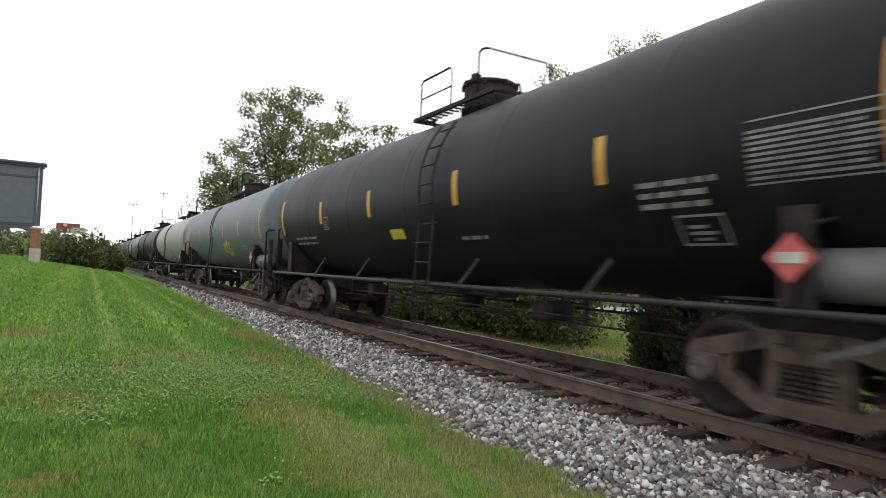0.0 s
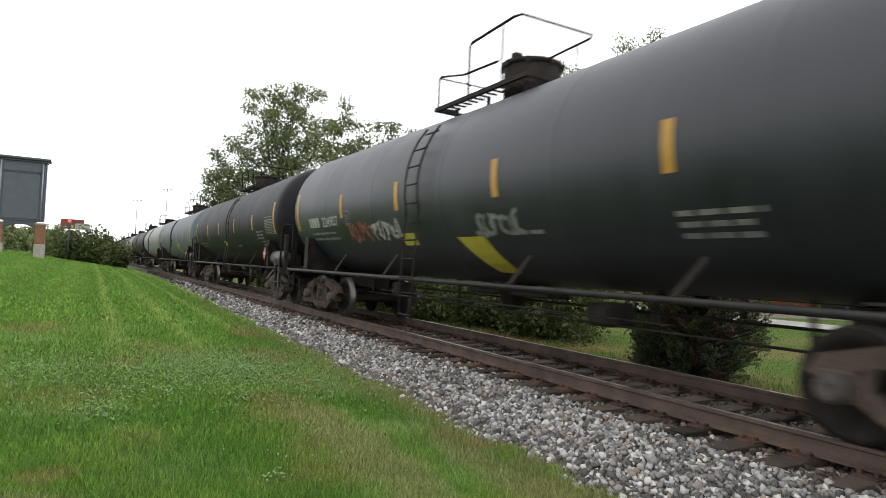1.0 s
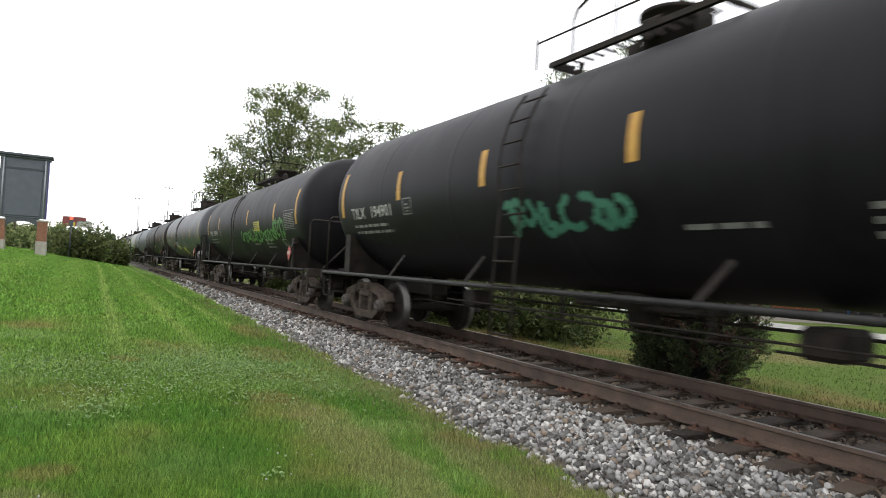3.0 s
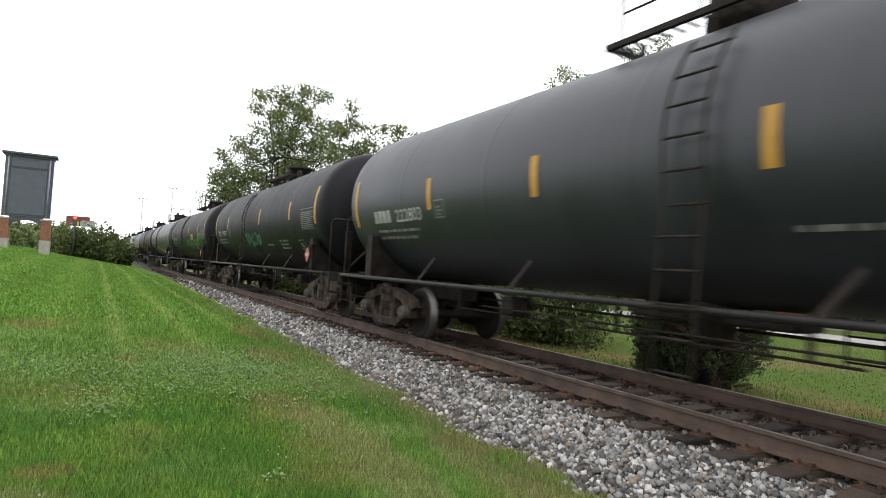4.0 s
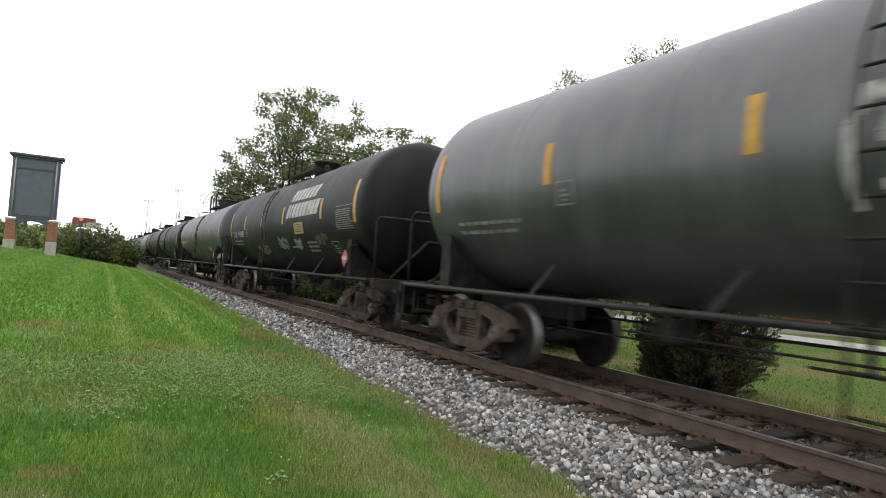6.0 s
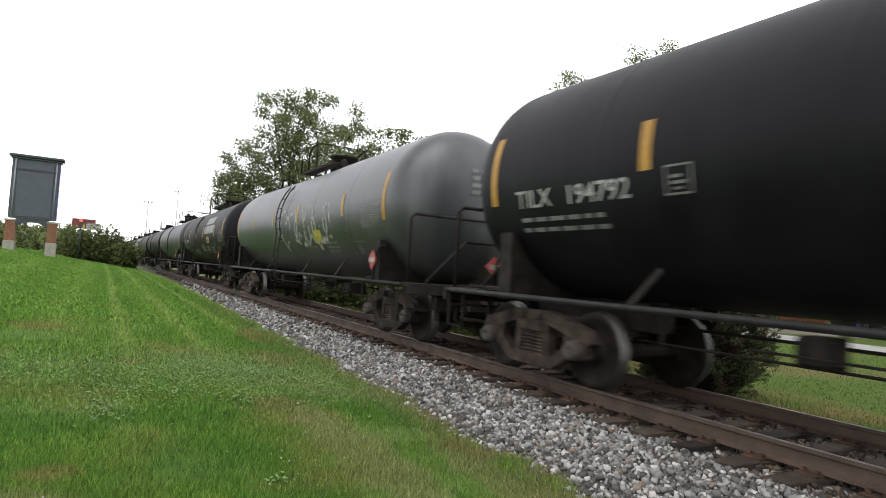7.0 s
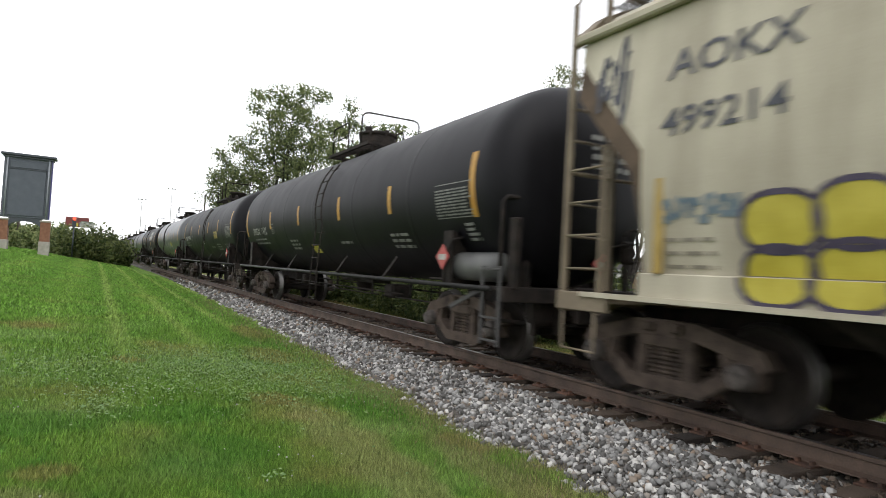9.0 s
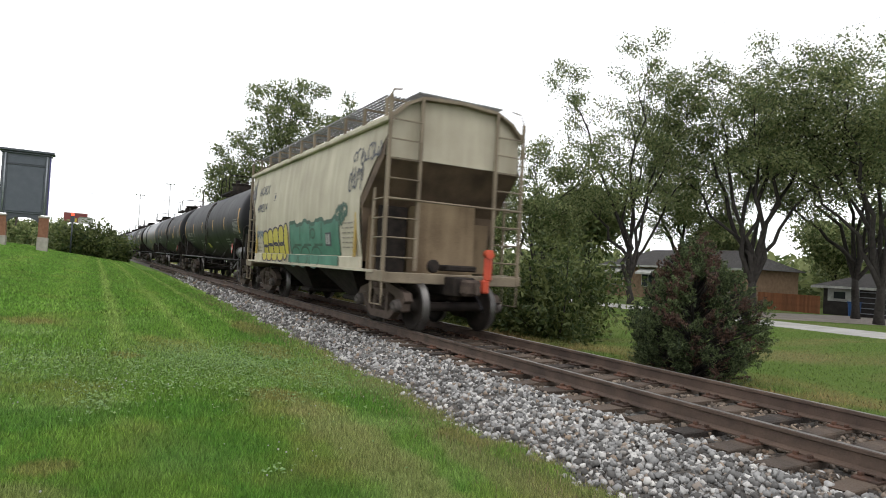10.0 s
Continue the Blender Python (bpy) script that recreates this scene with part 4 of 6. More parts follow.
    rim = [((wide * i / n, edge[i] - .07), (wide * (i + 1) / n, edge[i + 1] - .07), (wide * (i + 1) / n, edge[i + 1] + .02), (wide * i / n, edge[i] + .02)) for i in range(n)]
    for u in (.9, 1.7, 2.55):
        rim += [bar(u, .55, u + .05, 1.0, .04), bar(u - .5, .42, u + .1, .48, .0)]
        rim += ring(u - .42, .16, .38, .27, .05)
    rim += ring(1.95, .72, .18, .13, .05) + [bar(0, 0, .05, 1.0), bar(3.72, 0, 3.78, .98)]
    both("graffiti_outline", rim, .47, 1.12, M_DKGREEN, "dark green outline", .013)
    wrap("graffiti", scrawl(rng, .6, .42, 5, .10), -3.12, 2.02, M_DKGREEN, car, "dark green spray-painted flourish", surface=flat)
    wrap("graffiti", scrawl(rng, .75, .26, 8, .055), 4.14, 1.78, M_BLUETAG, car, "small blue-grey tag", surface=flat)
    wrap("small_print", text_lines(rng, .6, 3, .035, .12), 4.13, 1.62, M_PRINT, car, surface=flat)
    wrap("graffiti", scrawl(rng, 1.35, .34, 9, .045), -3.87, 3.18, M_DARKPAINT, car, "dark grey scrawled tag", surface=flat)
    wrap("graffiti", scrawl(rng, .7, .5, 7, .04), -3.77, 2.66, M_DARKPAINT, car, "dark grey scrawled tag", surface=flat)
    wrap("graffiti", scrawl(rng, .45, .7, 6, .045), 5.1, 2.95, M_DARKPAINT, car, surface=flat)
    wrap("small_print", text_lines(rng, .75, 6, .03, .1), -3.45, 2.0, M_PRINT, car, surface=flat)
    wrap("data_table", [bar(0, 0, .38, .30)], -2.40, 1.54, M_DARKPAINT, car, surface=flat3)
    wrap("small_print", [bar(.05 + .15 * i, .04, .14 + .15 * i, .26) for i in range(2)], -2.40, 1.54, M_WHITE, car, surface=over(.023))
    movers.append((car, 9))


M_FLAG = speckled("orange_red_marker", (0.60, 0.06, 0.02), (0.75, 0.12, 0.05), 3, 0.5, bump=0)
M_VIOLET = speckled("violet_black_spray_paint", (.03, .02, .05), (.08, .06, .11), 5, .6, bump=0)
M_BLUETAG = speckled("blue_grey_spray_paint", (.10, .15, .19), (.20, .26, .30), 5, .6, bump=0)
M_PRINT = speckled("faded_dark_print", (.24, .21, .16), (.33, .29, .23), 5, .6, bump=0)
M_DKGREEN = speckled("dark_green_spray_paint", (0.01, 0.06, 0.035), (0.03, 0.11, 0.07), 4, 0.55, bump=0)
train()


def motions():
    for car, k in movers:
        walk(car, [(t, pose(MID, car_y(k, t), 0)) for t in range(0, 11)])
    for ws, y in rolling:
        walk(ws, [(f / FPS, pose(0, y, .457, -math.degrees(SPEED / .457) * f / FPS)) for f in range(0, 301)])
# ---- ground, track bed ----
def sheet(name, xs, ys, fz, material):
    me = bpy.data.meshes.new(name)
    v = [(x, y, fz(x, y)) for y in ys for x in xs]
    n = len(xs)
    f = [(j * n + i, j * n + i + 1, (j + 1) * n + i + 1, (j + 1) * n + i) for j in range(len(ys) - 1) for i in range(n - 1)]
    me.from_pydata(v, [], f)
    me.polygons.foreach_set("use_smooth", [True] * len(f))
    me.materials.append(material)
    return new(name, me)


def lawn_material(name, blade):
    m, n, l, b = mat(name, 0.75 if blade else 0.95)
    b.inputs["Specular IOR Level"].default_value = 0.25 if blade else 0.1
    co = n.new("ShaderNodeTexCoord")

    def noise_of(scale, detail, stretch=(1, 1, 1)):
        mp = n.new("ShaderNodeMapping")
        mp.inputs["Scale"].default_value = stretch
        l.new(co.outputs["Object"], mp.inputs["Vector"])
        t = n.new("ShaderNodeTexNoise")
        t.inputs["Scale"].default_value, t.inputs["Detail"].default_value = scale, detail
        l.new(mp.outputs["Vector"], t.inputs["Vector"])
        return t.outputs["Fac"]

    def ramped(v, lo, hi):
        r = n.new("ShaderNodeMapRange")
        r.inputs["From Min"].default_value, r.inputs["From Max"].default_value = lo, hi
        l.new(v, r.inputs["Value"])
        return r.outputs["Result"]

    def mixed(f, a, bcol):
        x = n.new("ShaderNodeMix")
        x.data_type = "RGBA"
        l.new(f, x.inputs["Factor"])
        for s, c in (("A", a), ("B", bcol)):
            if isinstance(c, tuple):
                x.inputs[s].default_value = (*c, 1)
            else:
                l.new(c, x.inputs[s])
        return x.outputs["Result"]
    k = 1.46 if blade else 1.4
    deep, fresh, dry, lush, clover = [(r * k * 1.05, g * k, c * k * .85) for r, g, c in ((.054, .112, .018), (.096, .166, .030), (.160, .150, .062), (.046, .122, .018), (.115, .185, .060))]
    col = mixed(ramped(noise_of(1.3, 5), .35, .68), deep, fresh)
    col = mixed(ramped(noise_of(0.9, 3, (1.7, .06, 1)), .42, .58), col, mixed(ramped(noise_of(6, 3), .3, .7), fresh, lush))
    col = mixed(ramped(noise_of(0.55, 7), .50, .66), col, clover)
    col = mixed(ramped(noise_of(0.7, 8, (1, .7, 1)), .50, .72), col, dry)
    sep = n.new("ShaderNodeSeparateXYZ")
    l.new(co.outputs["Object"], sep.inputs[0])
    across = n.new("ShaderNodeVectorMath")
    across.operation = "DOT_PRODUCT"
    across.inputs[1].default_value = (1, -.03, 0)
    l.new(co.outputs["Object"], across.inputs[0])
    worn = n.new("ShaderNodeMath")
    worn.operation = "MULTIPLY"
    l.new(ramped(across.outputs["Value"], 2.7, 3.5), worn.inputs[0])
    l.new(ramped(noise_of(3.0, 5), .3, .6), worn.inputs[1])
    col = mixed(worn.outputs[0], col, tuple(k * c for c in (.150, .130, .060)))
    def scaled(v, f):
        q = n.new("ShaderNodeMath")
        q.operation = "MULTIPLY"
        l.new(v, q.inputs[0])
        if isinstance(f, float):
            q.inputs[1].default_value = f
        else:
            l.new(f, q.inputs[1])
        return q.outputs[0]

    def falling(v, lo, hi):
        r = n.new("ShaderNodeMapRange")
        r.interpolation_type = "SMOOTHSTEP"
        r.inputs["From Min"].default_value, r.inputs["From Max"].default_value = lo, hi
        r.inputs["To Min"].default_value, r.inputs["To Max"].default_value = 1, 0
        l.new(v, r.inputs["Value"])
        return r.outputs["Result"]

    ragged = noise_of(2.6, 6)

    def patch(cx, cy, rx, ry, ragg=1.1):
        """A ragged-edged spot of the lawn."""
        mp = n.new("ShaderNodeMapping")
        mp.inputs["Location"].default_value = (-cx / rx, -cy / ry, 0)
        mp.inputs["Scale"].default_value = (1 / rx, 1 / ry, 0)
        l.new(co.outputs["Object"], mp.inputs["Vector"])
        d = n.new("ShaderNodeVectorMath")
        d.operation = "LENGTH"
        l.new(mp.outputs["Vector"], d.inputs[0])
        q = n.new("ShaderNodeMath")
        q.operation = "MULTIPLY_ADD"
        q.inputs[1].default_value = ragg
        l.new(ragged, q.inputs[0])
        l.new(d.outputs["Value"], q.inputs[2])
        return falling(q.outputs[0], .55 + ragg / 2, 1.1 + ragg / 2)

    def every(shift, half, wave):
        """Distance from the nearest of parallel lines along the track."""
        q = n.new("ShaderNodeMath")
        q.operation = "MULTIPLY_ADD"
        q.inputs[1].default_value = wave
        l.new(noise_of(.5, 3, (1, .25, 1)), q.inputs[0])
        l.new(sep.outputs["X"], q.inputs[2])
        a = n.new("ShaderNodeMath")
        a.inputs[1].default_value = shift - wave / 2
        l.new(q.outputs[0], a.inputs[0])
        p = n.new("ShaderNodeMath")
        p.operation = "PINGPONG"
        p.inputs[1].default_value = half
        l.new(a.outputs[0], p.inputs[0])
        return p.outputs[0]
    tint = lambda r, g, c: (k * r * 1.05, k * g, k * c * .85)
    away = ramped(sep.outputs["Y"], 9, 17)
    col = mixed(scaled(away, .62), col, tint(.092, .186, .032))
    col = mixed(scaled(scaled(falling(every(-.5, 1.2, .5), .25, 1.0), away), .42), col, tint(.052, .128, .018))
    col = mixed(scaled(scaled(scaled(falling(every(-.5, .6, .3), .0, .26), ramped(sep.outputs["Y"], 7, 13)), scaled(ramped(sep.outputs["X"], -1.0, .4), ramped(noise_of(.8, 4, (1, .3, 1)), .2, .5))), .8), col, tint(.145, .212, .062))
    for cx, cy, rx, ry in ((1.9, 9.2, 1.7, 2.1), (-.8, 9.4, 1.5, 1.4), (.25, 6.95, .35, .5), (-3.4, 10.5, 1.6, 1.2)):
        col = mixed(scaled(scaled(patch(cx, cy, rx, ry), ramped(noise_of(14, 5), .38, .6)), .75), col, tint(.118, .190, .058))
    for cx, cy, rx, ry in ((.85, 6.6, .75, .5), (-.5, 6.3, .9, .5), (.9, 5.3, .6, .7), (1.3, 3.9, .6, .5), (2.9, 6.6, .4, .9), (3.0, 12.5, .5, 2)):
        col = mixed(scaled(patch(cx, cy, rx, ry), .6), col, tint(.040, .112, .015))
    for cx, cy, rx, ry in ((2.15, 4.9, .38, 2.6), (2.95, 4.2, .25, 1.2), (-.5, 4.4, .5, .4)):
        col = mixed(scaled(patch(cx, cy, rx, ry, 1.4), .6), col, tint(.150, .160, .075))
    for cx, cy, rx, ry in ((1.95, 7.1, .35, .35), (-1.0, 13.6, .5, .6), (.5, 9.9, .3, .3), (2.7, 10.6, .5, 1.2), (3.2, 5.0, .2, .5), (-.2, 5.0, .25, .25), (3.1, 14, .4, 1.5)):
        col = mixed(scaled(patch(cx, cy, rx, ry, 1.4), .55), col, tint(.150, .120, .058))
    yard = mixed(ramped(noise_of(0.45, 6, (.5, 1.2, 1)), .48, .68), tuple(k * c for c in (.070, .106, .022)), tuple(k * c for c in (.125, .110, .046)))
    bare = n.new("ShaderNodeMapRange")
    bare.inputs["From Min"].default_value, bare.inputs["From Max"].default_value = 9.0, 11.5
    bare.inputs["To Min"].default_value, bare.inputs["To Max"].default_value = 1, 0
    l.new(sep.outputs["X"], bare.inputs["Value"])
    yard = mixed(scaled(bare.outputs["Result"], ramped(noise_of(1.1, 6, (1, .6, 1)), .42, .58)), yard, tint(.150, .108, .058))
    col = mixed(ramped(sep.outputs["X"], 6.0, 8.0), col, yard)
    if blade:
        g = n.new("ShaderNodeNewGeometry")
        v = n.new("ShaderNodeMapRange")
        v.inputs["To Min"].default_value, v.inputs["To Max"].default_value = .5, 1.58
        l.new(g.outputs["Random Per Island"], v.inputs["Value"])
        mul = n.new("ShaderNodeVectorMath")
        mul.operation = "SCALE"
        l.new(col, mul.inputs[0])
        l.new(v.outputs["Result"], mul.inputs["Scale"])
        col = mul.outputs["Vector"]
    else:
        fine = noise_of(70, 6)
        col = mixed(ramped(fine, .25, .62), tuple(c * .4 for c in deep), col)
        bp = n.new("ShaderNodeBump")
        bp.inputs["Strength"].default_value, bp.inputs["Distance"].default_value = .7, .05
        l.new(fine, bp.inputs["Height"])
        l.new(bp.outputs["Normal"], b.inputs["Normal"])
    l.new(col, b.inputs["Base Color"])
    return m


M_LAWN, M_BLADE = lawn_material("lawn_soil_and_grass", False), lawn_material("grass_blade", True)
xs = [-3000, -800, -250, -120, -70, -45, -30, -22, -16, -12, -9, -7, -5.5, -4, -3, -2, -1, 0, 1, 2, 2.6, 3.0, 3.3, 3.6, 3.9, 4.2, 4.5, 4.75, 5, 6, 8, 10, 15, 20, 27.5, 34, 40, 50, 70, 150, 400, 1000, 3000]
ys = [-3000, -600, -150, -60, -30, -15, -8, -4, -2] + list(range(0, 30)) + list(range(30, 80, 3)) + [85, 95, 110, 140, 200, 400, 1000, 3000]
tagged(sheet("ground", xs, ys, ground_z, M_LAWN), "mown green lawn on a gentle bank beside the track", "lawn", kind="structure")


def bed_z(x, y):
    """Height of the crushed stone across the track."""
    e = lawn_edge(y)
    line = ((e - .3, -.48), (e + .05, -.40), (RAIL_X - .66, -.225), (RAIL_X - .3, -.25), (MID + 1.05, -.25), (MID + 1.75, -.29), (MID + 2.6, -.47))
    for (x0, z0), (x1, z1) in zip(line, line[1:]):
        if x <= x1:
            return z0 + (z1 - z0) * max(0, (x - x0) / (x1 - x0))
    return -.47


def track_bed():
    me = bpy.data.meshes.new("ballast_bed")
    v, f = [], []
    yy = [-40, -10] + [k * .25 for k in range(120)] + list(range(30, 60, 2)) + [80, 120, 300, 900]
    for y in yy:
        e = lawn_edge(y)
        for x in (e - .3, e + .05, RAIL_X - .66, RAIL_X - .3, MID, MID + 1.05, MID + 1.75, MID + 2.6):
            v.append((x, y, bed_z(x, y)))
    k = 8
    for j in range(len(yy) - 1):
        for i in range(k - 1):
            f.append((j * k + i, j * k + i + 1, (j + 1) * k + i + 1, (j + 1) * k + i))
    me.from_pydata(v, [], f)
    me.materials.append(M_BALLAST)
    return new("ballast_bed", me)


tagged(track_bed(), "grey crushed stone bed under the track", "ballast", kind="structure")


def fast_mesh(name, verts, faces, material, smooth=False):
    """A large mesh from arrays of points and of corner numbers."""
    me = bpy.data.meshes.new(name)
    k = faces.shape[1]
    me.vertices.add(len(verts))
    me.vertices.foreach_set("co", verts.astype(np.float32).ravel())
    me.loops.add(faces.size)
    me.loops.foreach_set("vertex_index", faces.astype(np.int32).ravel())
    me.polygons.add(len(faces))
    me.polygons.foreach_set("loop_start", np.arange(0, faces.size, k, dtype=np.int32))
    me.polygons.foreach_set("loop_total", np.full(len(faces), k, dtype=np.int32))
    if smooth:
        me.polygons.foreach_set("use_smooth", np.ones(len(faces), dtype=bool))
    me.materials.append(material)
    me.update(calc_edges=True)
    return new(name, me)


def stone_material(name, tint):
    m, n, l, b = mat(name, 0.9)
    g = n.new("ShaderNodeNewGeometry")
    ramp = n.new("ShaderNodeValToRGB")
    e = ramp.color_ramp.elements
    hue = lambda c: (c[0] * tint[0], c[1] * tint[1], c[2] * tint[2], 1)
    e[0].position, e[0].color = 0.0, hue((.05, .046, .042))
    e[1].position, e[1].color = 1.0, hue((.60, .58, .55))
    for p, c in ((.22, (.12, .116, .11)), (.5, (.25, .248, .242)), (.585, (.25, .185, .13)), (.64, (.28, .278, .27)), (.84, (.40, .39, .375))):
        x = ramp.color_ramp.elements.new(p)
        x.color = hue(c)
    l.new(g.outputs["Random Per Island"], ramp.inputs["Fac"])
    co = n.new("ShaderNodeTexCoord")
    t = n.new("ShaderNodeTexNoise")
    t.inputs["Scale"].default_value, t.inputs["Detail"].default_value = 30, 5
    l.new(co.outputs["Object"], t.inputs["Vector"])
    r = n.new("ShaderNodeMapRange")
    r.inputs["To Min"].default_value, r.inputs["To Max"].default_value = .6, 1.12
    l.new(t.outputs["Fac"], r.inputs["Value"])
    mul = n.new("ShaderNodeVectorMath")
    mul.operation = "SCALE"
    l.new(ramp.outputs["Color"], mul.inputs[0])
    l.new(r.outputs["Result"], mul.inputs["Scale"])
    l.new(mul.outputs["Vector"], b.inputs["Base Color"])
    return m


def stones():
    """Angular crushed stones, heaped over the bed."""
    rs = np.random.RandomState(3)
    base = np.array([(x, y, z) for x in (-1, 1) for y in (-1, 1) for z in (-1, 1)], float) * .72
    quad = np.array([(0, 1, 3, 2), (4, 6, 7, 5), (0, 4, 5, 1), (2, 3, 7, 6), (0, 2, 6, 4), (1, 5, 7, 3)])
    P = []
    for y0, y1, per, lo, hi in ((-5, 1.2, 240, .022, .045), (1.2, 6, 1000, .015, .037), (6, 12, 600, .017, .040), (12, 22, 260, .022, .05), (22, 45, 70, .035, .07)):
        n = int((y1 - y0) * 4.6 * per)
        y = rs.uniform(y0, y1, n)
        a = rs.uniform(-.06, 1, n)
        u, v, w = rs.rand(n), rs.rand(n), rs.rand(n)
        for k in range(n):
            c = y[k]
            e = lawn_edge(c)
            px = e + a[k] * (MID + 2.4 - e)
            if a[k] < .03 and u[k] < .55:
                continue
            size = lo + (hi - lo) * v[k] ** 1.6
            if abs(px - RAIL_X) < .085 or abs(px - RAIL_X - GAUGE) < .085:
                continue
            if RAIL_X - .52 < px < MID + 1.27 and abs((c / TIE) - round(c / TIE)) * TIE < .125 and u[k] < .95:
                continue
            P.append((px, c, bed_z(px, c) + size * (w[k] * .9 - .2), size))
    P = np.array(P)
    n = len(P)
    q = rs.normal(size=(n, 4))
    q /= np.linalg.norm(q, axis=1)[:, None]
    w, x, y, z = q.T
    R = np.stack([1 - 2 * (y * y + z * z), 2 * (x * y - z * w), 2 * (x * z + y * w), 2 * (x * y + z * w), 1 - 2 * (x * x + z * z), 2 * (y * z - x * w), 2 * (x * z - y * w), 2 * (y * z + x * w), 1 - 2 * (x * x + y * y)], -1).reshape(n, 3, 3)
    sq = rs.uniform(.6, 1.3, (n, 1, 3))
    V = base[None] * sq * (1 + rs.uniform(-.42, .3, (n, 8, 3)))
    V = np.einsum("nij,nkj->nki", R, V) * P[:, 3, None, None] + P[:, None, :3]
    grimy = (P[:, 0] > RAIL_X - .34 + .25 * rs.normal(0, .5, n)) & (P[:, 0] < MID + 1.2)
    for name, pick, tint, label in (("ballast_stones", ~grimy, (1, 1, 1), "loose grey crushed ballast stones along the track"), ("grimy_ballast_stones", grimy, (.50, .40, .32), "brown grimy ballast stones between the rails")):
        W = V[pick]
        F = (quad[None] + 8 * np.arange(len(W))[:, None, None]).reshape(-1, 4)
        tagged(fast_mesh(name, W.reshape(-1, 3), F, stone_material(name, tint)), label, "ballast", kind="stuff")


TIE = 0.49
stones()


def track():
    tr = tagged(empty("railway_track"), "single railway track with rusty rails on wooden ties", "railway track", kind="structure")
    prof = [(-.07, -.172), (.07, -.172), (.07, -.16), (.012, -.14), (.012, -.045), (.036, -.034), (.036, -.006), (.028, 0), (-.028, 0), (-.036, -.006), (-.036, -.034), (-.012, -.045), (-.012, -.14), (-.07, -.16)]
    for x in (RAIL_X, RAIL_X + GAUGE):
        me = bpy.data.meshes.new("rail")
        n = len(prof)
        v = [(x + p, y, z) for y in (-60, 0, 30, 900) for p, z in prof]
        f = [(j * n + i, j * n + (i + 1) % n, (j + 1) * n + (i + 1) % n, (j + 1) * n + i) for j in range(3) for i in range(n)]
        me.from_pydata(v, [], f)
        me.materials.append(M_RAIL)
        me.materials.append(M_SHINE)
        for p in me.polygons:
            if all(me.vertices[i].co.z > -.001 for i in p.vertices):
                p.material_index = 1
        child("rail", me, tr, label="rusty brown steel rail with a worn head")
    rng = random.Random(4)
    shapes = []
    for s in range(4):
        bm = bmesh.new()
        add_box(bm, (0, 0, 0), (2.55, .22, .17), bevel=.012)
        for v in bm.verts:
            v.co += Vector((rng.uniform(-.03, .03), rng.uniform(-.012, .012), rng.uniform(-.008, .008)))
        me = bpy.data.meshes.new("tie")
        bm.to_mesh(me)
        bm.free()
        me.materials.append(M_TIE)
        shapes.append(me)
    bm = bmesh.new()
    add_box(bm, (0, 0, 0), (.36, .19, .022), bevel=.004)
    for x, y in ((-.1, .06), (.1, -.06), (.1, .06), (-.1, -.06)):
        add_box(bm, (x, y, .022), (.05, .035, .04), bevel=.006)
    plate = bpy.data.meshes.new("tie_plate")
    bm.to_mesh(plate)
    bm.free()
    plate.materials.append(speckled("rusted_tie_plate", (.05, .027, .017), (.15, .07, .042), 7, .85, bump=.3, objects=.6))
    for k in range(-6, 130):
        t = child("tie", rng.choice(shapes), tr, (MID + rng.uniform(-.06, .06), k * TIE + rng.uniform(-.03, .03), -.275 + rng.uniform(-.012, .008)))
        t.rotation_euler.z = radians(rng.uniform(-1.2, 1.2))
        if k < 60:
            for s in (-1, 1):
                child("tie_plate", plate, t, (s * GAUGE / 2 + MID - t.location.x, 0, .09))


track()


# ---- grass ----
def blades(name, areas, seed, material, label):
    """Tapered blades over patches of ground: areas of (x0, x1, y0, y1, count, low, high, width)."""
    rs = np.random.RandomState(seed)
    V = []
    for x0, x1, y0, y1, count, lo, hi, wide in areas:
        y = rs.uniform(y0, y1, count) + rs.normal(0, .3, count)
        x = x0 + (x1 - x0) * rs.uniform(0, 1, count) - np.abs(rs.normal(0, .3, count)) * (x0 < 5)
        e = lawn_edge(y)
        keep = x < e + rs.normal(-.12, .17, count) if x0 < 5 else np.ones(count, bool)
        x, y = x[keep], y[keep]
        z = np.array([ground_z(a, c) for a, c in zip(x, y)])
        n = len(x)
        h = rs.uniform(lo, hi, n)
        a = rs.uniform(0, math.tau, n)
        w = wide * rs.uniform(.6, 1.3, n)
        tilt = h[:, None] * rs.normal(0, .38, (n, 2))
        p = np.stack([x, y, z - .005], -1)
        s = np.stack([np.cos(a) * w, np.sin(a) * w, 0 * a], -1)
        top = p + np.concatenate([tilt, h[:, None]], 1)
        V.append(np.stack([p - s, p + s, top], 1))
    V = np.concatenate(V)
    return tagged(fast_mesh(name, V.reshape(-1, 3), np.arange(len(V) * 3).reshape(-1, 3), material), label, "grass", kind="stuff")


blades("lawn_grass", [(-7, 4.0, -4, 2.4, 36000, .03, .06, .008), (-8, -3.5, 2.4, 9, 26000, .03, .065, .010), (-12, -5, 9, 28, 20000, .04, .08, .024), (-3.5, 4.0, 2.4, 5.5, 175000, .028, .062, .0034), (-4.5, 4.1, 5.5, 9, 110000, .028, .065, .0055), (-5, 4.3, 9, 15, 66000, .035, .075, .011), (-6, 4.6, 15, 28, 46000, .04, .08, .024), (-9, 4.4, 28, 48, 36000, .04, .08, .035), (-14, 3.2, 48, 80, 26000, .04, .09, .06)], 1, M_BLADE, "short mown green lawn grass with clover")
M_WEED = speckled("weedy_grass", (.13, .15, .05), (.36, .27, .15), .8, .8, bump=0, island=True)
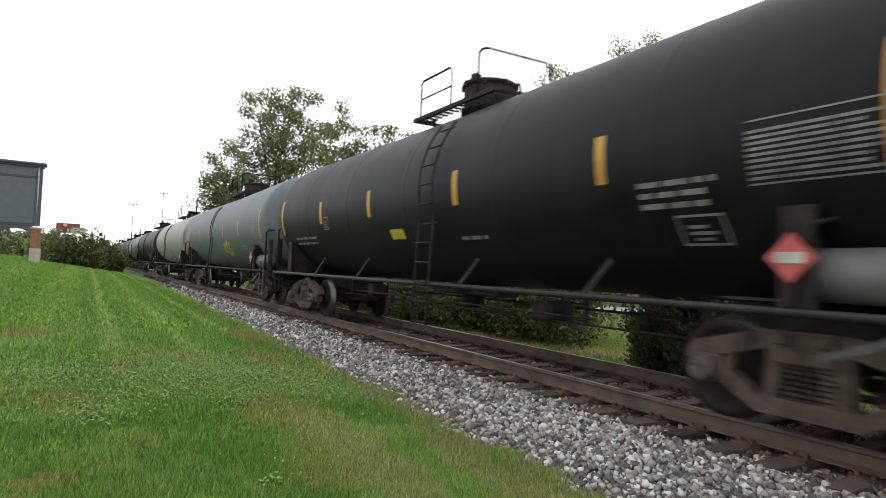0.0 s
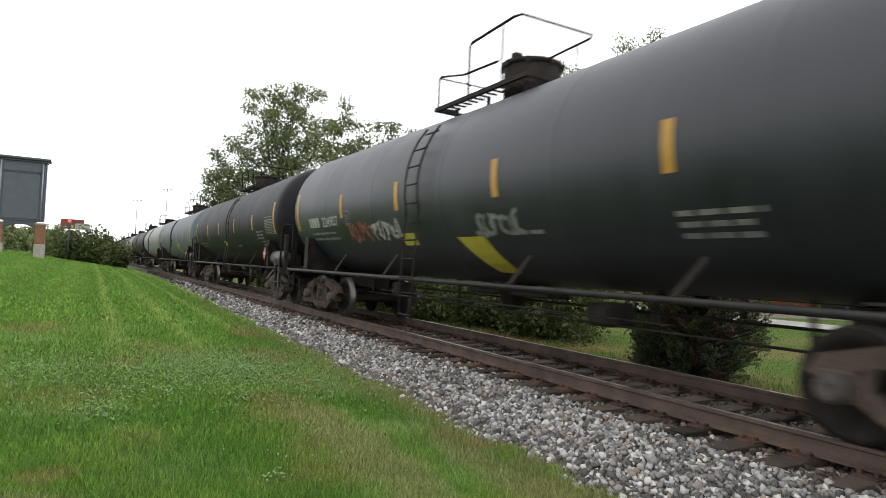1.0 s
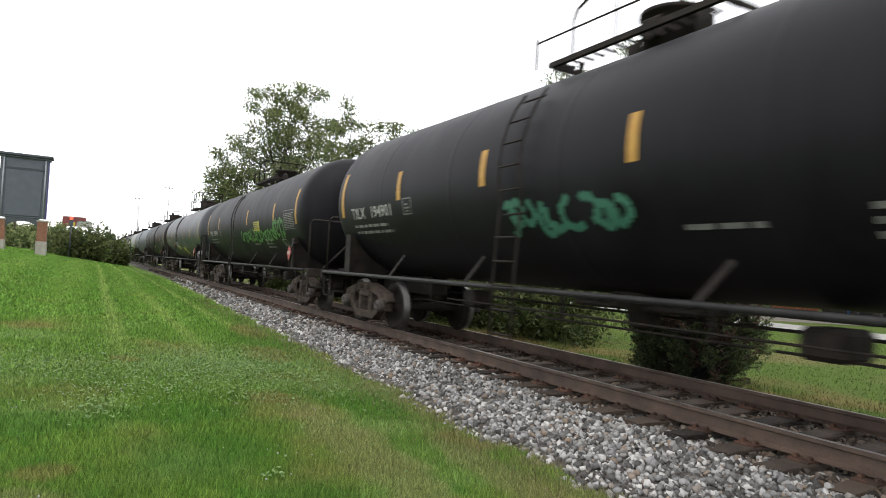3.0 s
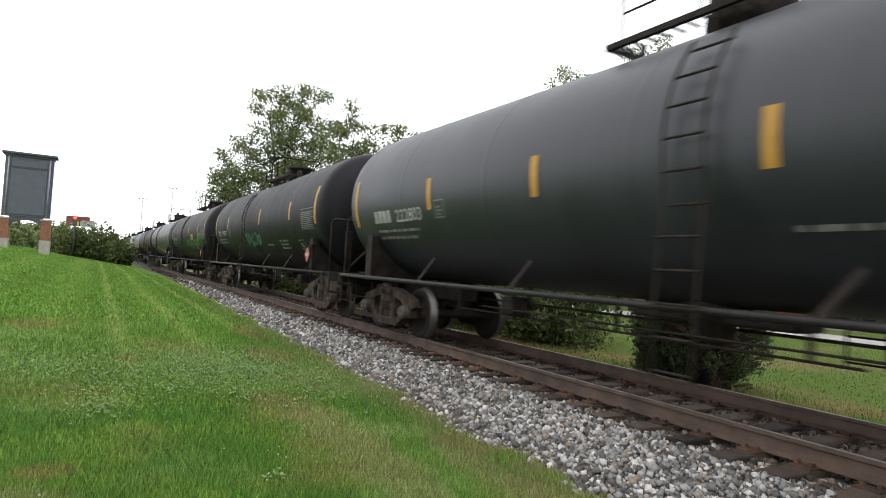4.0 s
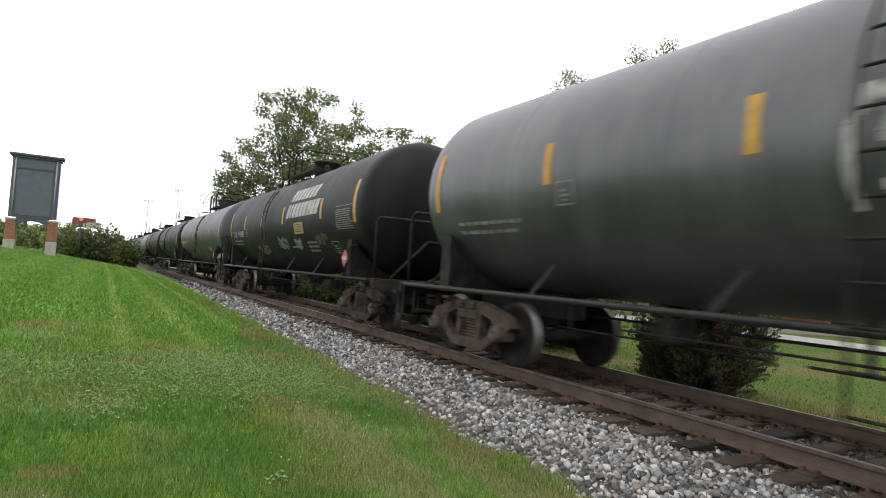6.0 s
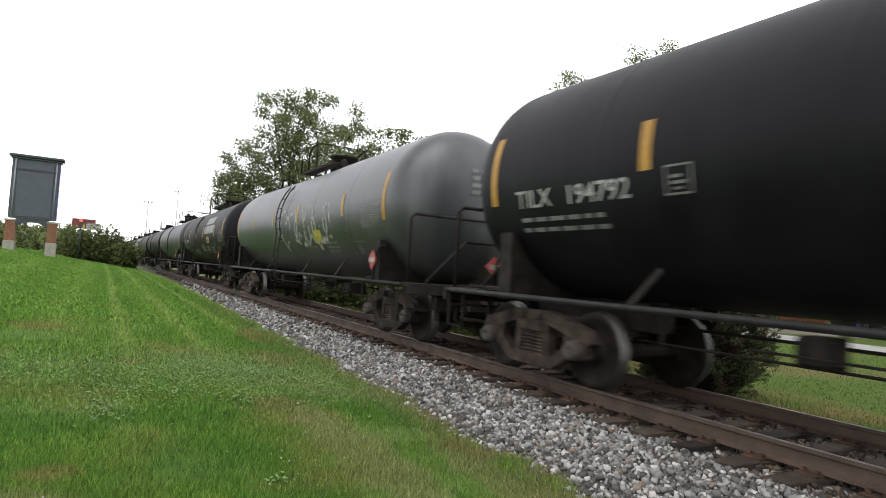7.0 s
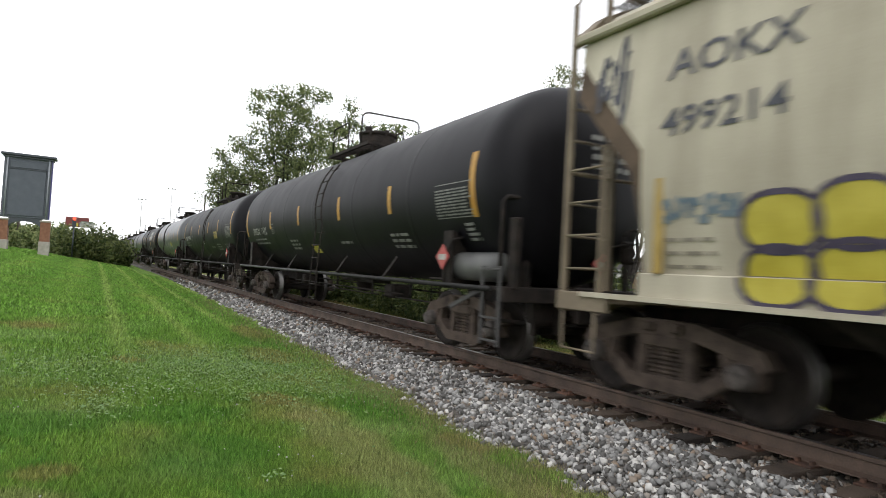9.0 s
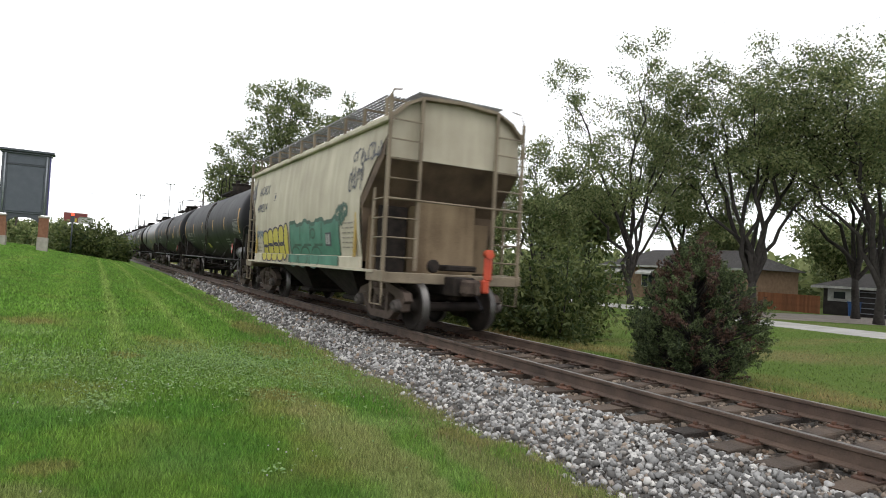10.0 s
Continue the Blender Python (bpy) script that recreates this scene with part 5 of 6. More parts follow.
blades("edge_weeds", [(3.15, 4.3, 2.4, 8, 7000, .03, .08, .004), (3.4, 4.8, 8, 25, 6500, .04, .11, .006)], 2, M_WEED, "thin dry weeds along the edge of the stones")
blades("far_grass", [(8.5, 9.8, 1, 30, 14000, .03, .10, .007), (9.8, 23, 1, 30, 66000, .025, .05, .010)], 3, M_BLADE, "mown grass beyond the track")


def clover():
    rs = np.random.RandomState(8)
    bm = bmesh.new()
    bmesh.ops.create_icosphere(bm, subdivisions=1, radius=1)
    base = np.array([v.co[:] for v in bm.verts])
    tri = np.array([[v.index for v in f.verts] for f in bm.faces])
    bm.free()
    P = []
    for cx, cy, r, n in ((.4, 7.6, .5, 26), (1.3, 4.6, .2, 6), (1.0, 6.2, 1.2, 16), (0, 5.5, 2.5, 16)):
        for k in range(n):
            x, y = cx + rs.normal(0, r), cy + rs.normal(0, r)
            P.append((x, y, ground_z(x, y) + .07))
    P = np.array(P)
    V = base[None] * rs.uniform(.005, .009, (len(P), 1, 1)) + P[:, None]
    F = (tri[None] + 12 * np.arange(len(P))[:, None, None]).reshape(-1, 3)
    tagged(fast_mesh("clover_flowers", V.reshape(-1, 3), F, M_WHITE), "tiny white clover flowers in the lawn", "clover", kind="stuff")
    # broad clover leaves lying over the grass
    C = []
    for cx, cy, rx, ry, n in ((.3, 7.7, .4, .5, 420), (-2.2, 11.5, 1.9, 1.1, 900), (1.9, 9.2, .85, 1.1, 5200), (1.26, 4.45, .07, .05, 22), (-.8, 9.2, .9, .8, 1700), (.15, 6.75, .14, .25, 170), (2.6, 7.4, .4, .5, 300)):
        C.append(np.stack([cx + rs.normal(0, rx, n), cy + rs.normal(0, ry, n)], -1))
    C = np.concatenate(C)
    C = C[C[:, 0] < 3.4]
    z = np.array([ground_z(a, c) for a, c in C]) + rs.uniform(.04, .075, len(C))
    n = len(C)
    ang = rs.uniform(0, math.tau, n)
    r = rs.uniform(.008, .017, n)
    V = []
    for k in range(6):
        a = ang + k * math.tau / 6
        V.append(np.stack([C[:, 0] + r * np.cos(a), C[:, 1] + r * np.sin(a), z + rs.uniform(-.006, .006, n)], -1))
    V = np.stack(V, 1).reshape(-1, 3)
    m = speckled("clover_leaf", (.12, .23, .055), (.22, .34, .105), 3, .8, bump=0, island=True)
    tagged(fast_mesh("clover_leaves", V, np.arange(len(V)).reshape(-1, 6), m), "pale green clover patches in the lawn", "clover", kind="stuff")


clover()


# ---- trees and shrubs ----
def leaf_material(name, low, high, brown=None):
    m = speckled(name, low, high, .9, .6, bump=0, island=True, fine=9)
    n, l = m.node_tree.nodes, m.node_tree.links
    b = n["Principled BSDF"]
    b.inputs["Specular IOR Level"].default_value = .3
    src = b.inputs["Base Color"].links[0].from_socket
    if brown:
        co = n.new("ShaderNodeTexCoord")
        t = n.new("ShaderNodeTexNoise")
        t.inputs["Scale"].default_value, t.inputs["Detail"].default_value = 1.6, 2
        l.new(co.outputs["Object"], t.inputs["Vector"])
        r = n.new("ShaderNodeMapRange")
        r.inputs["From Min"].default_value, r.inputs["From Max"].default_value = .54, .66
        l.new(t.outputs["Fac"], r.inputs["Value"])
        mx = n.new("ShaderNodeMix")
        mx.data_type = "RGBA"
        mx.inputs["B"].default_value = (*brown, 1)
        l.new(r.outputs["Result"], mx.inputs["Factor"])
        l.new(src, mx.inputs["A"])
        l.new(mx.outputs["Result"], b.inputs["Base Color"])
        src = mx.outputs["Result"]
    tr = n.new("ShaderNodeBsdfTranslucent")
    l.new(src, tr.inputs["Color"])
    ms = n.new("ShaderNodeMixShader")
    ms.inputs["Fac"].default_value = .45
    l.new(b.outputs["BSDF"], ms.inputs[1])
    l.new(tr.outputs["BSDF"], ms.inputs[2])
    l.new(ms.outputs["Shader"], n["Material Output"].inputs["Surface"])
    return m


L_TREE = leaf_material("tree_leaf", (.11, .155, .055), (.34, .38, .16))
L_LOCUST = leaf_material("locust_leaf", (.12, .17, .065), (.36, .40, .17))
L_SHRUB = leaf_material("shrub_leaf", (.055, .085, .024), (.18, .21, .07))
L_JUNIPER = leaf_material("juniper_spray", (.055, .078, .036), (.22, .28, .12))
L_DEAD = leaf_material("browned_spray", (.07, .045, .035), (.25, .15, .11))


def leaves(name, points, size, rs, material, parent, stretch=1.7):
    """Small pointed leaves, one at each point, turned at random."""
    P = np.asarray(points)
    n = len(P)
    a = rs.normal(size=(n, 3))
    a /= np.linalg.norm(a, axis=1)[:, None]
    b = rs.normal(size=(n, 3))
    b -= a * (a * b).sum(1)[:, None]
    b /= np.linalg.norm(b, axis=1)[:, None]
    s = (size * rs.uniform(.55, 1.35, n))[:, None]
    V = np.stack([P - a * s * stretch / 2, P + b * s * .42, P + a * s * stretch / 2, P - b * s * .42], 1)
    ob = fast_mesh(name, V.reshape(-1, 3), np.arange(4 * n).reshape(-1, 4), material)
    ob.parent = parent
    return ob


def tree(name, label, x, y, height, spread, seed, leaf, count, size, fork=.3, levels=5, limbs=3, lean=(0, 0), bias=.55, clump=.5, base_r=None, category="tree", lift=.1):
    """Trunk that forks again and again; leaves hang in loose clumps round the twigs."""
    rng, rs = random.Random(seed), np.random.RandomState(seed)
    top = tagged(empty(name, pose(x, y, ground_z(x, y) - .05)), label, category)
    bm = bmesh.new()
    tips = []
    r0 = base_r or height * .02

    def grow(p, d, length, r, level):
        mid = p + d * length * .5 + Vector((rng.uniform(-1, 1), rng.uniform(-1, 1), 0)) * length * .07
        end = p + d * length + Vector((rng.uniform(-1, 1), rng.uniform(-1, 1), rng.uniform(-.3, .3))) * length * .1
        add_tube(bm, [p, mid, end], [r, r * .85, r * .66], 7 if level < 2 else 5 if level < 4 else 3, caps=False)
        if level >= max(1, levels - 3):
            tips.append((mid, length * .6))
            if level >= levels - 2:
                tips.append((end, length * .7))
        if 0 < level < levels - 1 and rng.random() < .75:      # side shoot
            a = rng.uniform(0, math.tau)
            nd = (d * .5 + Vector((math.cos(a), math.sin(a), rng.uniform(-.1, .4))) * .8).normalized()
            grow(mid, nd, length * .5, r * .4, max(level + 2, levels - 1))
        if level >= levels:
            tips.append((end, length))
            return
        n = limbs if level == 0 else rng.choice((2, 2, 3))
        turn = rng.uniform(0, math.tau)
        for k in range(n):
            a = turn + k * math.tau / n + rng.uniform(-.5, .5)
            out = Vector((math.cos(a), math.sin(a), 0)) * spread * rng.uniform(.6, 1.3)
            nd = (d + out + Vector((0, 0, lift))).normalized()
            nd.z = max(nd.z, -.05)
            grow(end, nd.normalized(), length * rng.uniform(.66, .86), r * rng.uniform(.58, .74), level + 1)
    first = height * fork
    grow(Vector((0, 0, 0)), Vector((lean[0], lean[1], 1)).normalized(), first, r0, 0)
    hi = max(t[0].z for t in tips)
    k = height * .95 / hi
    for v in bm.verts:
        v.co.z *= k
    tr = part("trunk", bm, M_BARK, top)
    pts = []
    w = np.array([t[1] for t in tips])
    w = w / w.sum()
    pick = rs.choice(len(tips), count, p=w)
    C = np.array([t[0][:] for t in tips]) * (1, 1, k)
    gap = rs.rand(len(tips)) < .78
    pick = pick[gap[pick]]
    pts = C[pick] + np.clip(rs.normal(0, clump, (len(pick), 3)), -1.7 * clump, 1.7 * clump) * (1.15, 1.15, .6)
    leaves("crown", pts, size, rs, leaf, top)
    return top


def shrub(name, label, x, y, width, depth, height, seed, leaf, count, size, stems=9, shaggy=.2, category="bush"):
    """Many stems from the ground, each clothed with sprays of leaves; an uneven outline."""
    rng, rs = random.Random(seed), np.random.RandomState(seed)
    top = tagged(empty(name, pose(x, y, ground_z(x, y) - .04)), label, category)
    bm = bmesh.new()
    cores = []
    for k in range(stems):
        a = k * 2.4 + rng.uniform(-.4, .4)
        f = math.sqrt((k + .5) / stems)
        tip = Vector((math.cos(a) * width / 2 * f, math.sin(a) * depth / 2 * f, height * rng.uniform(.72, 1.0) * (1 - .55 * f * f)))
        base = Vector((tip.x * .25, tip.y * .25, 0))
        mid = (base + tip) / 2 + Vector((tip.x * .18, tip.y * .18, 0))
        add_tube(bm, [base, mid, tip], [.03, .02, .006], 5, caps=False)
        for j in range(9):
            t = (j + 1) / 9
            p = base.lerp(mid, 2 * t) if t < .5 else mid.lerp(tip, 2 * t - 1)
            for s in range(3):
                q = p + Vector((rng.gauss(0, .13 * width), rng.gauss(0, .13 * depth), rng.gauss(0, .05 * height)))
                q.z = max(.05, q.z)
                cores.append((q[:], rng.uniform(.5, 1.2)))
    part("branchwork", bm, M_BARK, top)
    C = np.array([c[0] for c in cores])
    pick = rs.randint(0, len(C), count)
    rad = np.array([c[1] for c in cores])[pick][:, None] * shaggy
    pts = C[pick] + rs.normal(0, 1, (count, 3)) * rad * .5
    pts[:, 2] = np.maximum(.02, pts[:, 2])
    leaves("foliage", pts, size, rs, leaf, top, 3.0 if size < .04 else 2.0)
    return top


def juniper(x, y, width, height, seed, lumps_in_all, plumes, needles):
    """A dense evergreen bush of upswept feathery plumes on short boughs."""
    rng, rs = random.Random(seed), np.random.RandomState(seed)
    top = tagged(empty("juniper_bush", pose(x, y, ground_z(x, y) - .04)), "dense dark green juniper bush with browned sprays", "bush")
    bm = bmesh.new()
    pts = []
    brown = []
    lumps = []
    for k in range(lumps_in_all):
        h = (k + .5) / lumps_in_all
        a = k * 2.39996 + rng.uniform(-.35, .35)
        body = .60 + .42 * math.sin(math.pi * min(1, h * .92 + .14)) - .55 * max(0, h - .62) / .38
        out = width / 2 * body * rng.uniform(.62, 1.18)
        lumps.append((Vector((math.cos(a) * out, math.sin(a) * out, .06 + height * .86 * h + rng.uniform(-.06, .06))), a, h, rng.random() < (.65 if h > .7 else .22)))
    for c0, a, h, dead in lumps:
        for k in range(plumes):
            c = c0 + Vector((rng.gauss(0, .075), rng.gauss(0, .075), rng.gauss(0, .075)))
            d = Vector((math.cos(a) + rng.gauss(0, .45), math.sin(a) + rng.gauss(0, .45), rng.uniform(.1, .9) + h * .7)).normalized()
            length = rng.uniform(.10, .27)
            if k % 5 == 0:
                add_tube(bm, [(c.x * .1, c.y * .1, max(.05, c.z - .35)), c, c + d * length * .6], [.018, .009, .003], 4, caps=False)
            t = rs.rand(needles) ** .8
            q = np.array(c[:]) + np.outer(t * length, np.array(d[:])) + rs.normal(0, 1, (needles, 3)) * (.026 * (1.25 - t))[:, None]
            (brown if dead and k % 4 else pts).append(q)
    part("branchwork", bm, M_BARK, top)
    for name, cloud, m in (("foliage", pts, L_JUNIPER), ("browned_foliage", brown, L_DEAD)):
        P = np.concatenate(cloud)
        P[:, 2] = np.maximum(.02, P[:, 2])
        leaves(name, P, .019, rs, m, top, 3.0)


juniper(8.8, 6.85, 1.62, 2.42, 23, 130, 16, 50)
rng = random.Random(12)
for k in range(12):
    y = 12.2 + k * 2.6
    shrub("wild_shrub", "tall weedy green shrub growing beside the track", 10.2 + rng.uniform(-.3, .8), y, 2.6, 2.8, rng.uniform(1.8, 2.5) + (.5 if k == 0 else 0), 40 + k, L_SHRUB, 9000 if k < 4 else 5000, .075 if k < 4 else .11, 10, .5)


def spreading_tree(name, label, x, y, stems, seed, leaf, count, size, fork, base_r, branch=.3, clump=.36, droop=.0, start=.3):
    """Short trunk that parts into long curved stems (bearing, reach, height), each with side branches and leafy twigs."""
    rng, rs = random.Random(seed), np.random.RandomState(seed)
    top = tagged(empty(name, pose(x, y, ground_z(x, y) - .05)), label, "tree")
    bm = bmesh.new()
    cores = []
    head = Vector((rng.uniform(-.2, .2), rng.uniform(-.2, .2), fork))
    add_tube(bm, [(0, 0, -.1), (.05, .02, fork * .3), head * .7, head + Vector((0, 0, .25))], [base_r * 1.35, base_r * 1.02, base_r * .95, base_r * .85], 9)
    for bearing, reach, high in stems:
        a = radians(bearing)
        out = Vector((math.cos(a), math.sin(a), 0))
        r0 = base_r * rng.uniform(.55, .72)
        path = []
        for j in range(10):
            t = j / 9
            p = head + out * reach * t ** 1.25 + Vector((0, 0, (high - fork) * t ** .88))
            path.append(p + Vector((rng.gauss(0, 1), rng.gauss(0, 1), rng.gauss(0, .5))) * .22 * (j > 0))
        add_tube(bm, path, [r0 * (1 - .93 * j / 9) for j in range(10)], 7, caps=False)
        turn = rng.uniform(0, 6)
        m = 11
        for j in range(m):
            t = start + (1 - start) * (j + rng.uniform(-.3, .3)) / (m - 1)
            t = min(.99, max(.1, t))
            i = min(8, int(t * 9))
            p = path[i].lerp(path[i + 1], t * 9 - i)
            turn += 2.4 + rng.uniform(-.4, .4)
            length = branch * high * (1.0 - .55 * t) * rng.uniform(.65, 1.2)
            d = Vector((math.cos(turn), math.sin(turn), rng.uniform(.35, 1.0))) + out * .2
            d.normalize()
            mid = p + d * length * .5 + Vector((0, 0, .06 * length))
            end = p + d * length - Vector((0, 0, droop * length))
            rb = max(.02, r0 * (1 - .9 * t) * .5)
            add_tube(bm, [p, mid, end], [rb, rb * .6, .012], 5, caps=False)
            for q in range(6):
                u = .3 + .7 * q / 5
                b0 = p.lerp(mid, 2 * u) if u < .5 else mid.lerp(end, 2 * u - 1)
                ta = turn + (1 if q % 2 else -1) * rng.uniform(.5, 1.3)
                tl = length * rng.uniform(.22, .45)
                tip = b0 + Vector((math.cos(ta), math.sin(ta), rng.uniform(-.3, .8))) * tl
                add_tube(bm, [b0, tip], [.018, .007], 3, caps=False)
                if rng.random() < .82:
                    cores.append((b0.lerp(tip, .55)[:], .8))
                    cores.append((tip[:], 1.0))
            cores.append((end[:], 1.2))
        cores.append((path[-1][:], 1.3))
    part("trunk", bm, M_BARK, top)
    C = np.array([c[0] for c in cores])
    w = np.array([c[1] for c in cores])
    pick = rs.choice(len(C), count, p=w / w.sum())
    pts = C[pick] + np.clip(rs.normal(0, clump, (count, 3)), -1.3 * clump, 1.3 * clump) * (1, 1, .85)
    leaves("crown", pts, size, rs, leaf, top)
    return top


spreading_tree("tree", "leafy green tree with several upright stems behind the train", 13.0, 48.4, ((140, 3.6, 10.9), (150, 2.2, 14.8), (20, .5, 15.2), (-30, 2.2, 14.8), (-35, 3.6, 12.5), (80, 2.0, 13.9), (250, 1.6, 14.1)), 3, L_TREE, 22000, .125, 2.6, .2, .17, .36, start=.34)
spreading_tree("tree", "smaller green tree with a loose crown", 9.4, 50.5, ((140, 1.6, 8.2), (160, .6, 9.7), (-20, 1.2, 8.9), (70, 1.2, 8.2)), 9, L_TREE, 11000, .12, 1.6, .16, .24, .34)
spreading_tree("tree", "ragged green tree with a wide top", 14.6, 38.4, ((150, 1.8, 10.4), (100, .5, 11.6), (-35, 2.0, 10.8), (-20, 3.6, 10.1), (220, 1.0, 8.9)), 5, L_TREE, 12000, .12, 2.2, .2, .2, .3)
spreading_tree("locust_tree", "tall locust tree with forked dark trunk and airy leaves", 27.7, 26.0, ((135, 4.4, 14.0), (120, 4.4, 8.0), (-40, .8, 15.2), (-60, 3.2, 11.9), (-50, 4.2, 9.2), (200, 2.2, 8.9), (20, 2.4, 12.2), (-45, 2.2, 13.2)), 14, L_LOCUST, 30000, .095, 1.3, .19, .20, .34, start=.5)
spreading_tree("locust_tree", "broad locust tree with dense feathery green crown", 31.8, 21.0, ((130, 4.4, 12.2), (140, 3.0, 13.3), (128, 5.6, 9.8), (-50, 1.2, 14.0), (-45, 4.4, 13.5), (-52, 5.4, 10.6), (210, 2.6, 11.4), (30, 2.8, 12.6), (90, 1.6, 13.6), (-80, 3.0, 13.3)), 27, L_LOCUST, 42000, .095, 1.6, .23, .24, .36, start=.5)
spreading_tree("locust_tree", "broad locust tree with dense feathery green crown", 34.6, 16.0, ((125, 4.8, 11.6), (130, 3.0, 13.2), (135, 5.6, 9.0), (-50, 1.0, 13.7), (-55, 4.6, 13.3), (-50, 5.6, 10.0), (215, 3.0, 10.6), (30, 2.8, 12.2), (170, 3.4, 12.0), (-10, 3.4, 12.8)), 31, L_LOCUST, 42000, .095, 1.8, .22, .24, .36, start=.48)
spreading_tree("locust_tree", "broad locust tree with dense feathery green crown", 41.5, 20.5, ((125, 5.0, 11.8), (130, 2.0, 13.2), (-50, 2.4, 13.4), (-55, 5.6, 12.4), (215, 3.0, 10.5), (140, 6.2, 9.0), (-60, 6, 8.6)), 35, L_LOCUST, 34000, .12, 2.4, .22, .26, .48, start=.45)
spreading_tree("locust_tree", "locust tree with layered sprays of leaves over the yards", 37.5, 30.5, ((130, 4.2, 9.0), (-50, 3.2, 10.8), (120, 1.5, 11.3), (200, 2.5, 8.1), (-45, 4.6, 8.1)), 52, L_LOCUST, 24000, .11, 2.4, .26, .25, .45)
spreading_tree("tree", "low spreading green tree in the yards behind", 22.2, 28.2, ((130, 2.6, 7.4), (-50, 2.4, 8.0), (60, 1, 8.8), (220, 1.8, 5.7), (-20, 2.4, 4.9)), 44, L_TREE, 20000, .1, 1.2, .16, .3, .34)
for k, (x, y, h) in enumerate(((31, 33, 8), (42, 50, 7.5), (53, 38, 8), (57, 30, 8.5), (58, 24, 9.5), (60, 16, 10.5), (30, 46, 7), (22, 44, 6), (62, 20, 8), (63, 11, 8.5))):
    tree("tree", "dark green leafy tree in the yards behind", x, y, h, .45, 60 + k, L_TREE, 14000, .21, .18, 5, 4, clump=.8)
# bushes at the far end of the lawn
for k, (x, y, w, h) in enumerate(((.6, 76, 4.6, 3.6), (-1.6, 74, 3.2, 3.0), (2.0, 73, 2.6, 2.4), (-3.6, 84, 5, 3.4), (-6.5, 92, 6, 3.2), (-11, 96, 7, 3.6))):
    shrub("bush", "rounded green bush at the end of the lawn", x, y, w, 3, h, 80 + k, L_SHRUB if k < 3 else L_TREE, 6000, .22, 12, .7)


def far_woods():
    rs = np.random.RandomState(6)
    P = []
    for k in range(90):
        cx, cy, h = rs.uniform(-190, -14), rs.uniform(230, 300), rs.uniform(4, 9)
        n = 160
        P.append(np.stack([cx + rs.normal(0, 3.5, n), cy + rs.normal(0, 2, n), ground_z(cx, cy) + h * rs.beta(2, 1.6, n)], -1))
    for k in range(170):
        cx, cy, h = rs.uniform(66, 100), rs.uniform(-30, 140), rs.uniform(4, 7)
        n = 160
        P.append(np.stack([cx + rs.normal(0, 2.5, n), cy + rs.normal(0, 3, n), ground_z(cx, cy) + h * rs.beta(2, 1.6, n)], -1))
    ob = leaves("far_woods", np.concatenate(P), 1.1, rs, L_TREE, None)
    tagged(ob, "hazy line of distant green trees", "trees", kind="stuff")


far_woods()
# ---- buildings and street furniture ----
M_BRICK = speckled("orange_brick", (.24, .105, .06), (.36, .17, .10), 5, .85, bump=.3, objects=.3)
M_STONE = speckled("cream_stone", (.38, .35, .30), (.52, .49, .43), 4, .85, bump=.2)
M_TRIM = speckled("dark_grey_trim", (.05, .06, .075), (.08, .09, .11), 3, .5)
M_PIPE = speckled("light_grey_trim", (.28, .30, .34), (.38, .40, .44), 3, .4)
M_PURPLE = speckled("blue_violet_trim", (.05, .045, .20), (.08, .07, .30), 3, .45)
M_TANBRICK = speckled("tan_house_brick", (.20, .125, .075), (.32, .21, .13), 3, .9, bump=.3)
M_ROOF = speckled("grey_shingle_roof", (.018, .015, .0135), (.042, .036, .032), 3, .9, bump=.5)
M_DARKWALL = speckled("dark_brown_siding", (.022, .018, .018), (.05, .042, .04), 3, .8)
M_FENCE = speckled("orange_stained_fence", (.22, .075, .028), (.34, .125, .05), 2.5, .8, bump=.3, objects=.5)
M_ROAD = speckled("pale_concrete_road", (.36, .35, .33), (.52, .51, .48), 1.5, .9, bump=.2)
M_BLUE = speckled("blue_plastic_bin", (.02, .08, .25), (.03, .12, .36), 2, .4)
M_GALV = speckled("galvanised_pole", (.45, .45, .45), (.6, .6, .6), 2, .6, .1)
M_WOODPOLE = speckled("weathered_pole", (.07, .055, .045), (.14, .11, .09), 3, .9)
M_REDSIGN = speckled("maroon_sign", (.16, .03, .03), (.26, .05, .045), 1, .5)
M_GLASS, _n, _l, _b = mat("window_glass", .05)
_b.inputs["Base Color"].default_value = (.03, .035, .04, 1)


def box_part(name, c, s, m, parent, bevel=.01, label=""):
    bm = bmesh.new()
    add_box(bm, c, s, bevel=bevel)
    return part(name, bm, m, parent, label)


